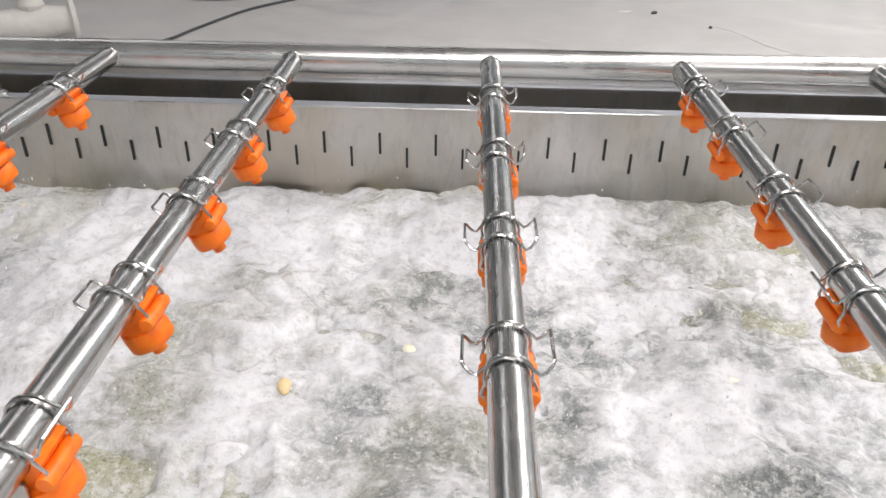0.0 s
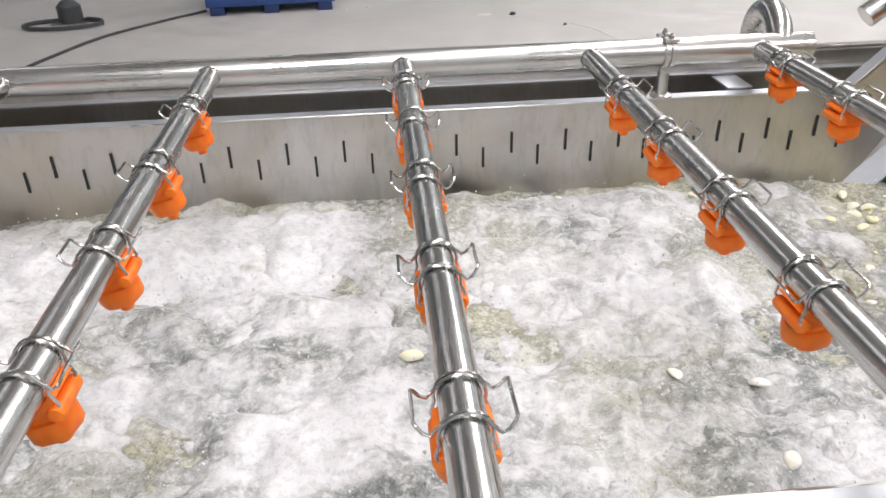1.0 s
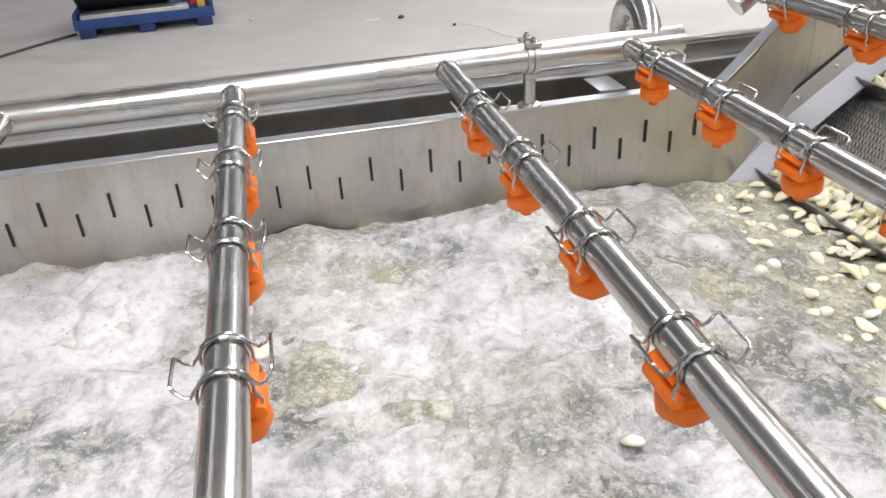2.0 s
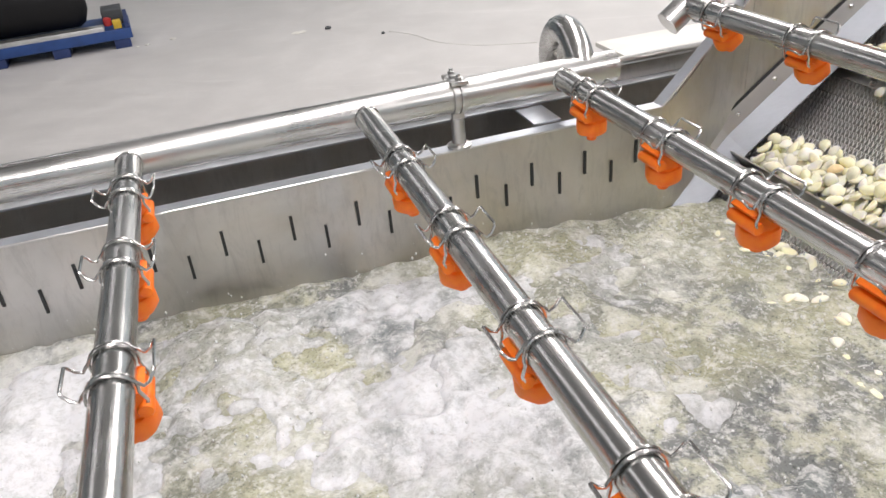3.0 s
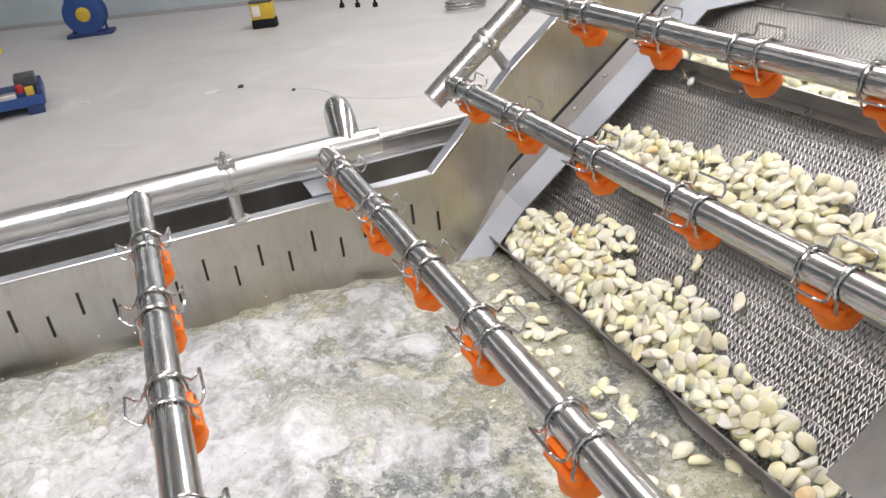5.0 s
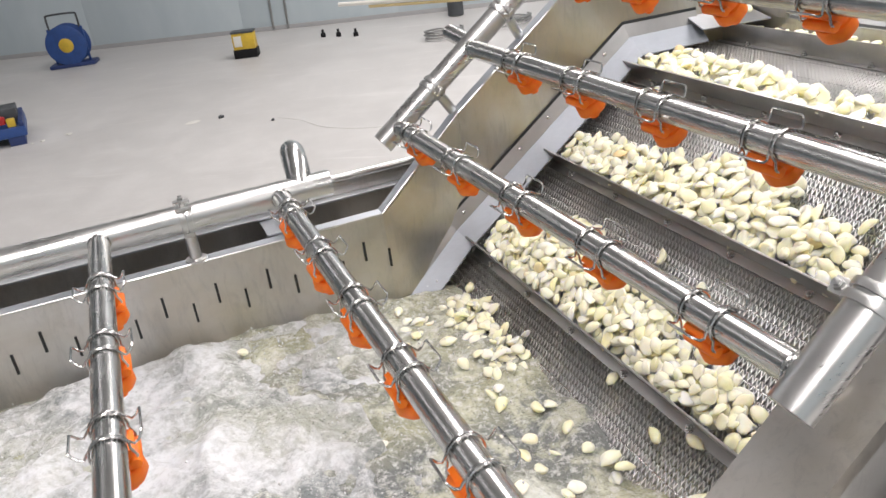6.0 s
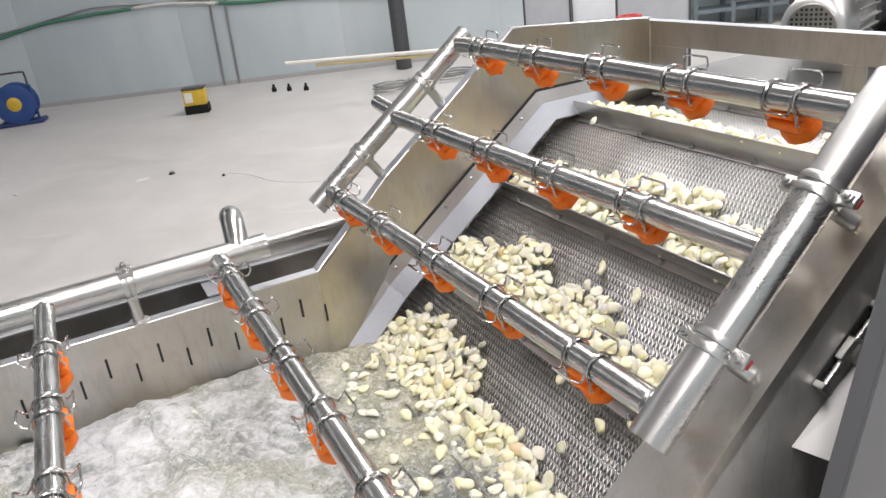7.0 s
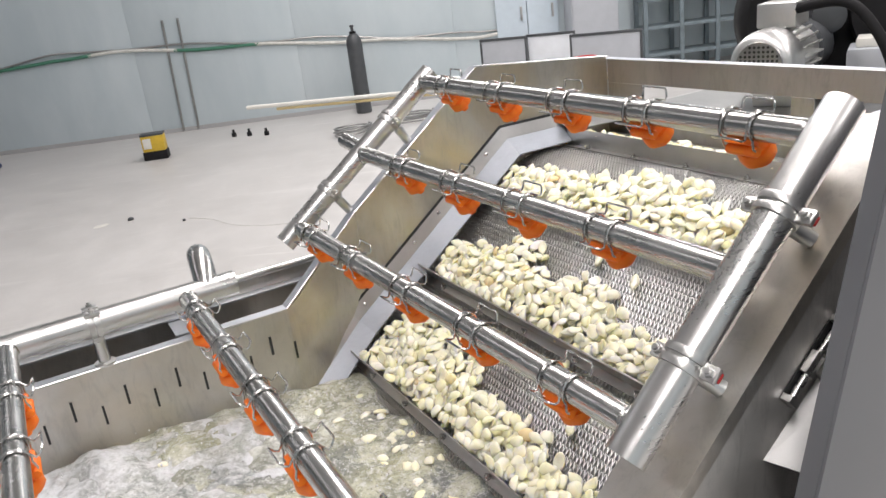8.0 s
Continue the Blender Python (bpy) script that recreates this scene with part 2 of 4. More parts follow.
def sweep(bm, pts, r, n=10, closed=False, caps=True):
    """A round bar or tube of radius r along pts."""
    pts = [Vector(p) for p in pts]
    rings, up = [], None
    k = len(pts)
    for i, p in enumerate(pts):
        a = pts[i - 1] if (i > 0 or closed) else p
        b = pts[(i + 1) % k] if (i < k - 1 or closed) else p
        d = (b - a).normalized()
        if up is None:
            up = d.orthogonal().normalized()
        up = (up - d * up.dot(d)).normalized()
        side = d.cross(up)
        rad = r[i] if isinstance(r, (list, tuple)) else r
        rings.append([bm.verts.new(p + (up * math.cos(2 * math.pi * j / n) + side * math.sin(2 * math.pi * j / n)) * rad) for j in range(n)])
    for i in range(k if closed else k - 1):
        a, b = rings[i], rings[(i + 1) % k]
        for j in range(n):
            bm.faces.new((a[j], a[(j + 1) % n], b[(j + 1) % n], b[j]))
    if caps and not closed:
        bm.faces.new(rings[0])
        bm.faces.new(rings[-1])
    return bm


def hollow(bm, a, b, r, wall=0.002, n=28):
    """A straight open tube with wall thickness."""
    a, b = Vector(a), Vector(b)
    d = (b - a).normalized()
    u = d.orthogonal().normalized()
    w = d.cross(u)
    loops = []
    for p, rad in ((a, r - wall), (a, r), (b, r), (b, r - wall)):
        loops.append([bm.verts.new(p + (u * math.cos(2 * math.pi * j / n) + w * math.sin(2 * math.pi * j / n)) * rad) for j in range(n)])
    for i in range(4):
        p, q = loops[i], loops[(i + 1) % 4]
        for j in range(n):
            bm.faces.new((p[j], p[(j + 1) % n], q[(j + 1) % n], q[j]))
    return bm


def lathe(bm, profile, n=20, m=None, rib=None):
    """Turn (radius, z) pairs round z; rib(i, j) scales the radius."""
    rings = []
    for i, (r, z) in enumerate(profile):
        ring = []
        for j in range(n):
            a = 2 * math.pi * j / n
            q = r * (rib(i, j) if rib else 1)
            ring.append(bm.verts.new((q * math.cos(a), q * math.sin(a), z)))
        rings.append(ring)
    for a, b in zip(rings, rings[1:]):
        for j in range(n):
            bm.faces.new((a[j], a[(j + 1) % n], b[(j + 1) % n], b[j]))
    bm.faces.new(rings[0])
    bm.faces.new(rings[-1])
    if m is not None:
        bmesh.ops.transform(bm, matrix=m, verts=[v for r in rings for v in r])
    return bm


def prism(bm, pts, depth):
    """A plate: the polygon pts pushed along the vector depth."""
    a = [bm.verts.new(p) for p in pts]
    b = [bm.verts.new(Vector(p) + Vector(depth)) for p in pts]
    bm.faces.new(a)
    bm.faces.new(list(reversed(b)))
    for i in range(len(a)):
        j = (i + 1) % len(a)
        bm.faces.new((a[i], b[i], b[j], a[j]))
    return bm


def strip(bm, profile, a, b):
    """A folded sheet: profile points (offset vectors) swept from a to b."""
    ra = [bm.verts.new(Vector(a) + Vector(p)) for p in profile]
    rb = [bm.verts.new(Vector(b) + Vector(p)) for p in profile]
    n = len(profile)
    for i in range(n):
        j = (i + 1) % n
        bm.faces.new((ra[i], ra[j], rb[j], rb[i]))
    bm.faces.new(ra)
    bm.faces.new(rb)
    return bm


B = bmesh.new
NEAR_UP = Vector((0.408, 0, 0.374)).normalized()       # run of the spray gantry's near side pipe
NEAR_OFF = Vector((-NEAR_UP.z, 0, NEAR_UP.x))
NEAR_PIPE = Vector((0.3045, -1.163, 1.197))             # its lower end

# ---- the hall ----
UX = Vector((math.cos(radians(SLOPE)), 0, math.sin(radians(SLOPE))))     # up the conveyor
UN = Vector((-math.sin(radians(SLOPE)), 0, math.cos(radians(SLOPE))))    # off the belt


def hall():
    x0, x1, y0, y1 = -11.0, 13.0, -18.0, 0.0
    bm = box(B(), (x0 - 0.2, y0 - 0.2, -0.1), (x1 + 0.2, y1 + 0.2, 0))
    solid("floor", bm, FLOOR, "pale worn concrete factory floor with scuffs", "floor", kind="structure", at=HALL)
    # Only wall_far shows; the other three are unseen, added to close the hall.
    for name, lo, hi in (("wall_far", (x0, y1, 0), (x1, y1 + 0.12, CEIL)), ("wall_near", (x0, y0 - 0.12, 0), (x1, y0, CEIL)),
                         ("wall_west", (x0 - 0.12, y0, 0), (x0, y1, CEIL)), ("wall_east", (x1, y0, 0), (x1 + 0.12, y1, CEIL))):
        w = thing(name, "pale blue-grey painted sandwich-panel wall", "wall", kind="structure", at=HALL)
        if name == "wall_far":
            n = 10
            for i in range(n):
                a = x0 + (x1 - x0) * i / n
                b = x0 + (x1 - x0) * (i + 1) / n
                part("wall_panel", box(B(), (a + 0.0008, y1, 0), (b - 0.0008, y1 + 0.1, CEIL), 0.001), WALL, w)
            part("backing", box(B(), (x0, y1 + 0.1, 0), (x1, y1 + 0.12, CEIL)), WALL, w)
        else:
            part("wall_panel", box(B(), lo, hi), WALL, w)
    part("baseboard", box(B(), (x0, y1 - 0.02, 0), (x1, y1 - 0.001, 0.06), 0.004), CEILING, None)
    tagged(bpy.data.objects["baseboard"], "pale grey skirting along the wall foot", "baseboard", kind="structure").matrix_basis = HALL
    # unseen ceiling, added, with openings for the overhead lamps
    xs = sorted({x0, x1, *[s[0] - s[2] / 2 for s in LAMP_OPENINGS], *[s[0] + s[2] / 2 for s in LAMP_OPENINGS]})
    ys = sorted({y0, y1, *[s[1] - s[3] / 2 for s in LAMP_OPENINGS], *[s[1] + s[3] / 2 for s in LAMP_OPENINGS]})
    bm = B()
    for xa, xb in zip(xs, xs[1:]):
        for ya, yb in zip(ys, ys[1:]):
            cx, cy = (xa + xb) / 2, (ya + yb) / 2
            if not any(abs(cx - s[0]) < s[2] / 2 and abs(cy - s[1]) < s[3] / 2 for s in LAMP_OPENINGS):
                box(bm, (xa, ya, CEIL), (xb, yb, CEIL + 0.1))
    solid("ceiling", bm, CEILING, "pale sheet ceiling, unseen, with openings for the added overhead lamps", "ceiling", kind="structure", at=HALL)


hall()

# ---- the wash tank ----
WALL_Y = -0.012          # inner face of the tank's far side
NEAR_Y = -1.148
TANK_X0 = -3.3
RIM_Z = 1.05
WATER_Z = 0.84
CONV_Y = 0.05            # inner face of the conveyor casing's far side
HEAD_X = 0.897
BACK_X = 1.37
HOOD_Z = 1.505


def casing_top(x):
    """Height of the casing's upper edge on the incline."""
    return 1.037 + (x - 0.207) * math.tan(radians(SLOPE))


def fold(ob, a, b, s, w=0.032):
    """A folded lip along the upper edge from a to b, turned to the side s in y."""
    d = (Vector(b) - Vector(a)).normalized()
    n = Vector((-d.z, 0, d.x)).normalized()
    prof = [n * 0.001, n * 0.004, n * 0.004 + Vector((0, s * w, 0)), n * -0.014 + Vector((0, s * w, 0)), n * -0.014 + Vector((0, s * (w - 0.003), 0)), n * 0.001 + Vector((0, s * (w - 0.003), 0))]
    part("folded_edge", strip(B(), prof, a, b), BRIGHT, ob, smooth=0)
    # thin shiny bead added to draw the bright line along the edge
    q = n * 0.003 + Vector((0, -s * 0.001, 0))
    part("edge_bead", sweep(B(), [Vector(a) + q, Vector(b) + q], 0.0022, 6), PIPE_X, ob)


def far_side():
    ob = thing("tank_wall_far", "stainless steel tank side with two rows of slots", "tank wall", kind="structure")
    y, c, t = WALL_Y, CONV_Y, (0, 0.004, 0)
    x0, x1 = 0.222, 0.47
    part("tank_plate", prism(B(), [(TANK_X0, y, RIM_Z), (x0, y, RIM_Z), (x0, y, 0.28), (TANK_X0, y, 0.28)], t), PLATE, ob, smooth=0)
    bm = B()
    n, cols = 12, []
    for i in range(n + 1):
        f = i / n
        x = x0 + 0.0001 + (x1 - x0) * f
        yy = y + (c - y) * f * f * (3 - 2 * f)
        cols.append([bm.verts.new(p) for p in ((x, yy, casing_top(x) if i else RIM_Z), (x, yy, 0.28), (x, yy + 0.004, 0.28), (x, yy + 0.004, casing_top(x) if i else RIM_Z))])
    for p, q in zip(cols, cols[1:]):
        for k in range(4):
            bm.faces.new((p[k], p[(k + 1) % 4], q[(k + 1) % 4], q[k]))
    bm.faces.new(cols[0])
    bm.faces.new(cols[-1])
    part("transition_plate", bm, STAINED, ob, smooth=50)
    part("conveyor_plate", prism(B(), [(x1 + 0.0012, c, casing_top(x1)), (HEAD_X, c, 1.549), (BACK_X, c, HOOD_Z), (BACK_X, c, 0.75), (0.75, c, 0.45), (x1 + 0.001, c, 0.3)], t), STAINED, ob, smooth=0)
    fold(ob, (TANK_X0, y, RIM_Z), (x0, y, RIM_Z), 1)
    fold(ob, (x0, y, RIM_Z), (x1, c, casing_top(x1)), 1)
    fold(ob, (x1, c, casing_top(x1)), (HEAD_X, c, 1.549), 1)
    fold(ob, (HEAD_X, c, 1.549), (BACK_X, c, HOOD_Z), 1)
    return ob


def near_side_wall():
    ob = thing("tank_wall_near", "stainless steel tank side by the walkway", "tank wall", kind="structure")
    y = NEAR_Y
    pts = [(TANK_X0, y, RIM_Z), (0.258, y, RIM_Z), (0.79, y, 1.536), (HEAD_X, y, 1.545), (BACK_X, y, HOOD_Z), (BACK_X, y, 0.75), (0.75, y, 0.45), (0.2, y, 0.28), (TANK_X0, y, 0.28)]
    part("plate", prism(B(), pts, (0, -0.004, 0)), PLATE, ob, smooth=0)
    fold(ob, pts[0], pts[1], -1)


def tank():
    far = far_side()
    near_side_wall()
    # slots: two staggered rows of near-black bars in place of openings
    data_long = mesh_of("slot", box(B(), (-0.0028, -0.004, -0.05), (0.0028, 0.002, 0), 0.0), SLOT, 0)
    data_short = mesh_of("slot", box(B(), (-0.0026, -0.004, -0.048), (0.0026, 0.002, 0), 0.0), SLOT, 0)
    for i in range(-20, 7):
        x = -0.559 + (0.1265 if i < 0 else 0.125) * i if i < 3 else -0.191 + 0.118 * (i - 3)
        for data, dx, z in ((data_long, 0.0, 0.994), (data_short, 0.061, 0.96)):
            ob = new("slot", data)
            ob.parent = far
            ob.location = (x + dx, WALL_Y + 0.0005, z)
    bm = box(B(), (TANK_X0, NEAR_Y, 0.27), (0.6, WALL_Y, 0.278))
    solid("tank_floor", bm, DULL, "steel bottom of the wash tank", "tank floor", kind="structure")
    bm = box(B(), (TANK_X0 - 0.004, NEAR_Y, 0.28), (TANK_X0, WALL_Y, RIM_Z))
    solid("tank_wall_end", bm, PLATE, "stainless steel end wall of the tank", "tank wall", kind="structure")
    # overflow gutter along the far side
    g = thing("gutter", "dull steel overflow gutter along the wash tank", "gutter", kind="structure")
    part("trough_floor", box(B(), (TANK_X0, 0.026, 0.93), (0.36, 0.148, 0.935)), DULL, g)
    part("outer_wall", box(B(), (TANK_X0, 0.148, 0.9), (0.62, 0.152, 1.1)), PLATE, g)
    part("outer_rim", box(B(), (TANK_X0, 0.118, 1.062), (0.62, 0.1475, 1.067), 0.001), BRIGHT, g)
    part("inner_wall", box(B(), (TANK_X0, 0.0225, 0.93), (0.19, 0.0255, 1.03)), DULL, g)
    for x in (-0.02,):
        part("cross_strut", box(B(), (x - 0.03, 0.022, 1.056), (x + 0.03, 0.117, 1.06), 0.001), BRIGHT, g)
    bm = sweep(B(), [(TANK_X0, 0.15, 1.1095), (0.66, 0.15, 1.1095)], 0.0095, 12)
    solid("guard_rail", bm, PIPE_X, "thin steel rail along the gutter's outer edge", "rail", kind="structure")
    for i, x in enumerate((-3.2, -1.5, 0.1)):
        for y in (-1.1, 0.15):
            leg = box(B(), (x - 0.03, y - 0.03, 0), (x + 0.03, y + 0.03, 0.93 if y > 0 else 0.28), 0.003)
            solid("tank_leg", leg, PLATE, "square steel leg under the wash tank", "leg", "tank legs", kind="structure")


tank()


# ---- the conveyor ----
BELT_O = Vector((0.378, 0, 0.806))      # a point of the belt's surface on the incline
S_KINK, S_HEAD = 0.778, 1.16
SPEED = 0.11
_tab = [(0.0, BELT_O.copy(), radians(SLOPE))]
_s, _p = 0.0, BELT_O.copy()
while _s < 2.6:
    ang = radians(SLOPE)
    ang *= min(1, max(0, (S_KINK + 0.08 - _s) / 0.16))
    ang -= radians(100) * min(1, max(0, (_s - S_HEAD) / 0.22))
    _p = _p + Vector((math.cos(ang), 0, math.sin(ang))) * 0.01
    _s += 0.01
    _tab.append((_s, _p.copy(), ang))


def on_belt(s):
    """The belt's own space at the length s along it: x up the belt, z off its surface."""
    if s <= 0:
        p, a = BELT_O + UX * s, radians(SLOPE)
    else:
        i = min(len(_tab) - 2, int(s / 0.01))
        f = min(1, s / 0.01 - i)
        p = _tab[i][1].lerp(_tab[i + 1][1], f)
        a = _tab[i][2] * (1 - f) + _tab[i + 1][2] * f
    return Matrix.Translation(p) @ Matrix.Rotation(-a, 4, "Y")


RIDERS = []      # (thing, starting length, pose in the belt's space)


def ride(ob, s, local=None):
    RIDERS.append((ob, s, local or Matrix()))
    ob.matrix_basis = on_belt(s) @ (local or Matrix())
    return ob


BELT_Y0, BELT_Y1 = -1.085, 0.034
FLIGHT_PITCH = 0.303
FLIGHT_S65 = 0.174           # where one flight stands at 6.5 s
FLIGHTS = [FLIGHT_S65 - SPEED * 6.5 + FLIGHT_PITCH * k for k in range(-1, 7)]


def belt_row(bm, x, flip):
    """One flattened wire spiral across the belt."""
    step, r = 0.0052, 0.0023
    n = int((BELT_Y1 - BELT_Y0) / step)
    ring0 = None
    for i in range(n + 1):
        y = BELT_Y0 + i * step
        q = (i + flip) % 2
        c = Vector((x + (0.0076 if q else -0.0076), y + (0.001 if q else -0.001), 0.0028 if q else -0.0026))
        ring = [bm.verts.new(c + Vector((0, math.cos(a) * r, math.sin(a) * r))) for a in (0.785, 2.356, 3.927, 5.498)]
        if ring0:
            for j in range(4):
                bm.faces.new((ring0[j], ring0[(j + 1) % 4], ring[(j + 1) % 4], ring[j]))
        ring0 = ring


def conveyor_belt():
    root = thing("conveyor_belt", "woven stainless wire mesh belt climbing out of the wash water", "conveyor belt")
    bm = B()
    belt_row(bm, 0.0, 0)
    rows = [mesh_of("belt_spiral", bm, MESH, 180)]
    bm = B()
    belt_row(bm, 0.0, 1)
    rows.append(mesh_of("belt_spiral", bm, MESH, 180))
    rod = mesh_of("cross_rod", sweep(B(), [(0, BELT_Y0 - 0.008, 0), (0, BELT_Y1 + 0.008, 0)], 0.0026, 8), WIRE, 60)
    for i in range(190):
        ob = new("belt_spiral", rows[i % 2])
        ob.parent = root
        ride(ob, -1.2 + 0.0155 * i)
    for i in range(27):
        ob = new("cross_rod", rod)
        ob.parent = root
        ride(ob, -1.2 + 0.1085 * i + 0.00775)
    bar = box(B(), (-0.002, BELT_Y0 + 0.004, 0.002), (0.002, BELT_Y1 - 0.02, 0.055), 0.0008)
    box(bar, (-0.022, BELT_Y0 + 0.004, 0.0035), (-0.002, BELT_Y1 - 0.02, 0.006), 0.0004)
    flight = mesh_of("flight", bar, FLIGHT, 30)
    bolt_bm = B()
    lathe(bolt_bm, [(0.0085, 0), (0.0085, 0.0016), (0.006, 0.0018), (0.006, 0.006), (0.0035, 0.0065), (0.0035, 0.011), (0.002, 0.0115)], 8)
    bolt = mesh_of("bolt", bolt_bm, WIRE, 30)
    for s in FLIGHTS:
        f = tagged(new("conveyor_flight", flight), "grey steel flight bar standing across the mesh belt", "flight bar", "flights of the belt")
        ride(f, s)
        for k in range(6):
            b = new("bolt", bolt)
            b.parent = f
            b.matrix_basis = pose(-0.012, -0.09 - k * 0.185, 0.006)


conveyor_belt()


def conveyor_frame():
    # guide strips: grey upper face on the wall, bright lower face on to the belt
    for name, y, sgn in (("guide_strip", CONV_Y, -1), ("guide_strip", NEAR_Y, 1)):
        g = thing(name, "folded steel guide strip along the belt's edge", "guide strip", "belt guides")
        a0, a1 = BELT_O + UX * -0.5, BELT_O + UX * (S_KINK - 0.015)
        e0 = a1 + Vector((0.2, 0, 0))
        z1 = Vector((0, 0, 1))
        mitre = (UN + z1).normalized() / math.cos(radians(SLOPE / 2))
        bend = BELT_O + UX * ((0.47 - BELT_O.x) / UX.x)          # below this the far strip follows the splayed plate
        low = BELT_O + UX * ((0.222 - BELT_O.x) / UX.x) + Vector((0, WALL_Y - CONV_Y if sgn < 0 else 0, 0))
        for pa, pb, na, nb in ((low, bend, UN, UN), (bend, a1, UN, mitre), (a1, e0, mitre, z1)):
            # The third piece is a near-black strip painted for the shade line above.
            for piece, mat, h0, y0, h1, y1 in (("upper_face", FLIGHT, 0.108, 0.0015, 0.074, 0.015), ("lower_face", STRIP, 0.074, 0.016, 0.032, 0.056), ("shadow_gap", SLOT, 0.114, 0.0015, 0.1095, 0.003)):
                bm = B()
                ring = []
                for p, n in ((pa, na), (pb, nb)):
                    ring.append([bm.verts.new(p + n * (h + dh) + Vector((0, y + sgn * yy, 0))) for h, yy, dh in ((h0, y0, 0), (h1, y1, 0), (h1, y1, -0.003), (h0, y0, -0.003))])
                for q in range(4):
                    bm.faces.new((ring[0][q], ring[0][(q + 1) % 4], ring[1][(q + 1) % 4], ring[1][q]))
                bm.faces.new(ring[0])
                bm.faces.new(ring[1])
                part(piece, bm, mat, g, smooth=0)
        for k in range(7):
            p = a0 + UX * (0.55 + k * 0.11) + UN * 0.092 + Vector((0, y + sgn * 0.0095, 0))
            m = Matrix.Translation(p) @ Matrix.Rotation(-radians(SLOPE), 4, "Y") @ Matrix.Rotation(sgn * radians(-68), 4, "X")
            part("bolt", lathe(B(), [(0.005, 0), (0.005, 0.003), (0.003, 0.0045)], 8, m), WIRE, g)
    bed = thing("belt_bed", "dark steel bed under the mesh belt", "conveyor bed", kind="structure")
    prof = [UN * -0.25 + Vector((0, BELT_Y0, 0)), UN * -0.25 + Vector((0, BELT_Y1, 0)), UN * -0.254 + Vector((0, BELT_Y1, 0)), UN * -0.254 + Vector((0, BELT_Y0, 0))]
    part("bed_plate", strip(B(), prof, BELT_O - UX * 0.6, BELT_O + UX * (S_KINK - 0.02)), BED, bed, smooth=0)
    z = _tab[95][1].z - 0.12
    part("head_plate", box(B(), (1.0, BELT_Y0, z - 0.004), (1.3, BELT_Y1, z)), BED, bed)
    # discharge housing
    h = thing("discharge_housing", "brushed steel housing round the conveyor's upper end", "housing", kind="structure")
    part("top_rail", strip(B(), [(0, 0, 0), (0.004, 0, 0), (0.004, 0, -0.07), (0, 0, -0.07)], (BACK_X, CONV_Y - 0.002, HOOD_Z - 0.006), (BACK_X, NEAR_Y - 0.08, HOOD_Z - 0.006)), HOUSING, h, smooth=0)
    part("top_fold", box(B(), (BACK_X + 0.005, NEAR_Y - 0.08, HOOD_Z - 0.011), (BACK_X + 0.04, CONV_Y + 0.035, HOOD_Z - 0.006), 0.001), BRIGHT, h)
    for y0, y1 in ((-0.1, CONV_Y - 0.002), (-0.66, -0.6), (NEAR_Y, NEAR_Y + 0.06)):
        part("back_plate", box(B(), (BACK_X, y0, 1.0), (BACK_X + 0.004, y1, HOOD_Z - 0.077)), HOUSING, h)
    part("lower_plate", box(B(), (BACK_X - 0.001, NEAR_Y, 1.0), (BACK_X + 0.003, CONV_Y, 1.33)), HOUSING, h)
    bm = prism(B(), [(1.16, CONV_Y - 0.003, 1.35), (1.36, CONV_Y - 0.003, 1.35), (1.36, -0.05, 1.325), (1.16, -0.02, 1.325)], (0, 0, 0.003))
    part("corner_deflector", bm, BRIGHT, h, smooth=0)
    # near flange strip and outer side plate
    f = thing("side_flange", "wide brushed steel flange along the conveyor's near side", "flange", kind="structure")
    lo = NEAR_PIPE - NEAR_OFF * 0.073 - NEAR_UP * 0.14
    hi = lo + NEAR_UP * 0.735
    lo.y = hi.y = 0
    y0, y1 = NEAR_Y + 0.045, NEAR_Y - 0.064
    prof = [(0, y0, 0), NEAR_OFF * 0.004 + Vector((0, y0, 0)), NEAR_OFF * 0.004 + Vector((0, y1, 0)), NEAR_OFF * -0.02 + Vector((0, y1, 0)), NEAR_OFF * -0.02 + Vector((0, y1 + 0.003, 0)), (0, y1 + 0.003, 0)]
    part("flange", strip(B(), prof, lo, hi), PLATE, f, smooth=0)
    part("head_flange", box(B(), (hi.x + 0.003, NEAR_Y - 0.064, hi.z - 0.003), (BACK_X + 0.3, NEAR_Y - 0.0045, hi.z + 0.003), 0.001), BRIGHT, f)
    yo = NEAR_Y - 0.057
    bm = prism(B(), [(lo.x + 0.05, yo, lo.z + 0.03), (hi.x, yo, hi.z - 0.012), (BACK_X, yo, hi.z - 0.012), (BACK_X, yo, 0.6), (lo.x + 0.05, yo, 0.4)], (0, 0.004, 0))
    part("outer_plate", bm, SATIN, f, smooth=0)
    for x in (0.3, 1.25):
        for y in (-1.16, 0.02):
            solid("conveyor_leg", box(B(), (x - 0.03, y - 0.03, 0), (x + 0.03, y + 0.03, 0.75 if y > 0 else 0.6), 0.003), PLATE, "square steel leg under the conveyor", "leg", "conveyor legs", kind="structure")


conveyor_frame()


# ---- spray pipes and nozzles ----
PIPE_R, MAIN_R = 0.0212, 0.0302


def arc(cx, cz, r, a0, a1, n):
    return [(cx + r * math.cos(radians(a0 + (a1 - a0) * i / n)), cz + r * math.sin(radians(a0 + (a1 - a0) * i / n))) for i in range(n + 1)]


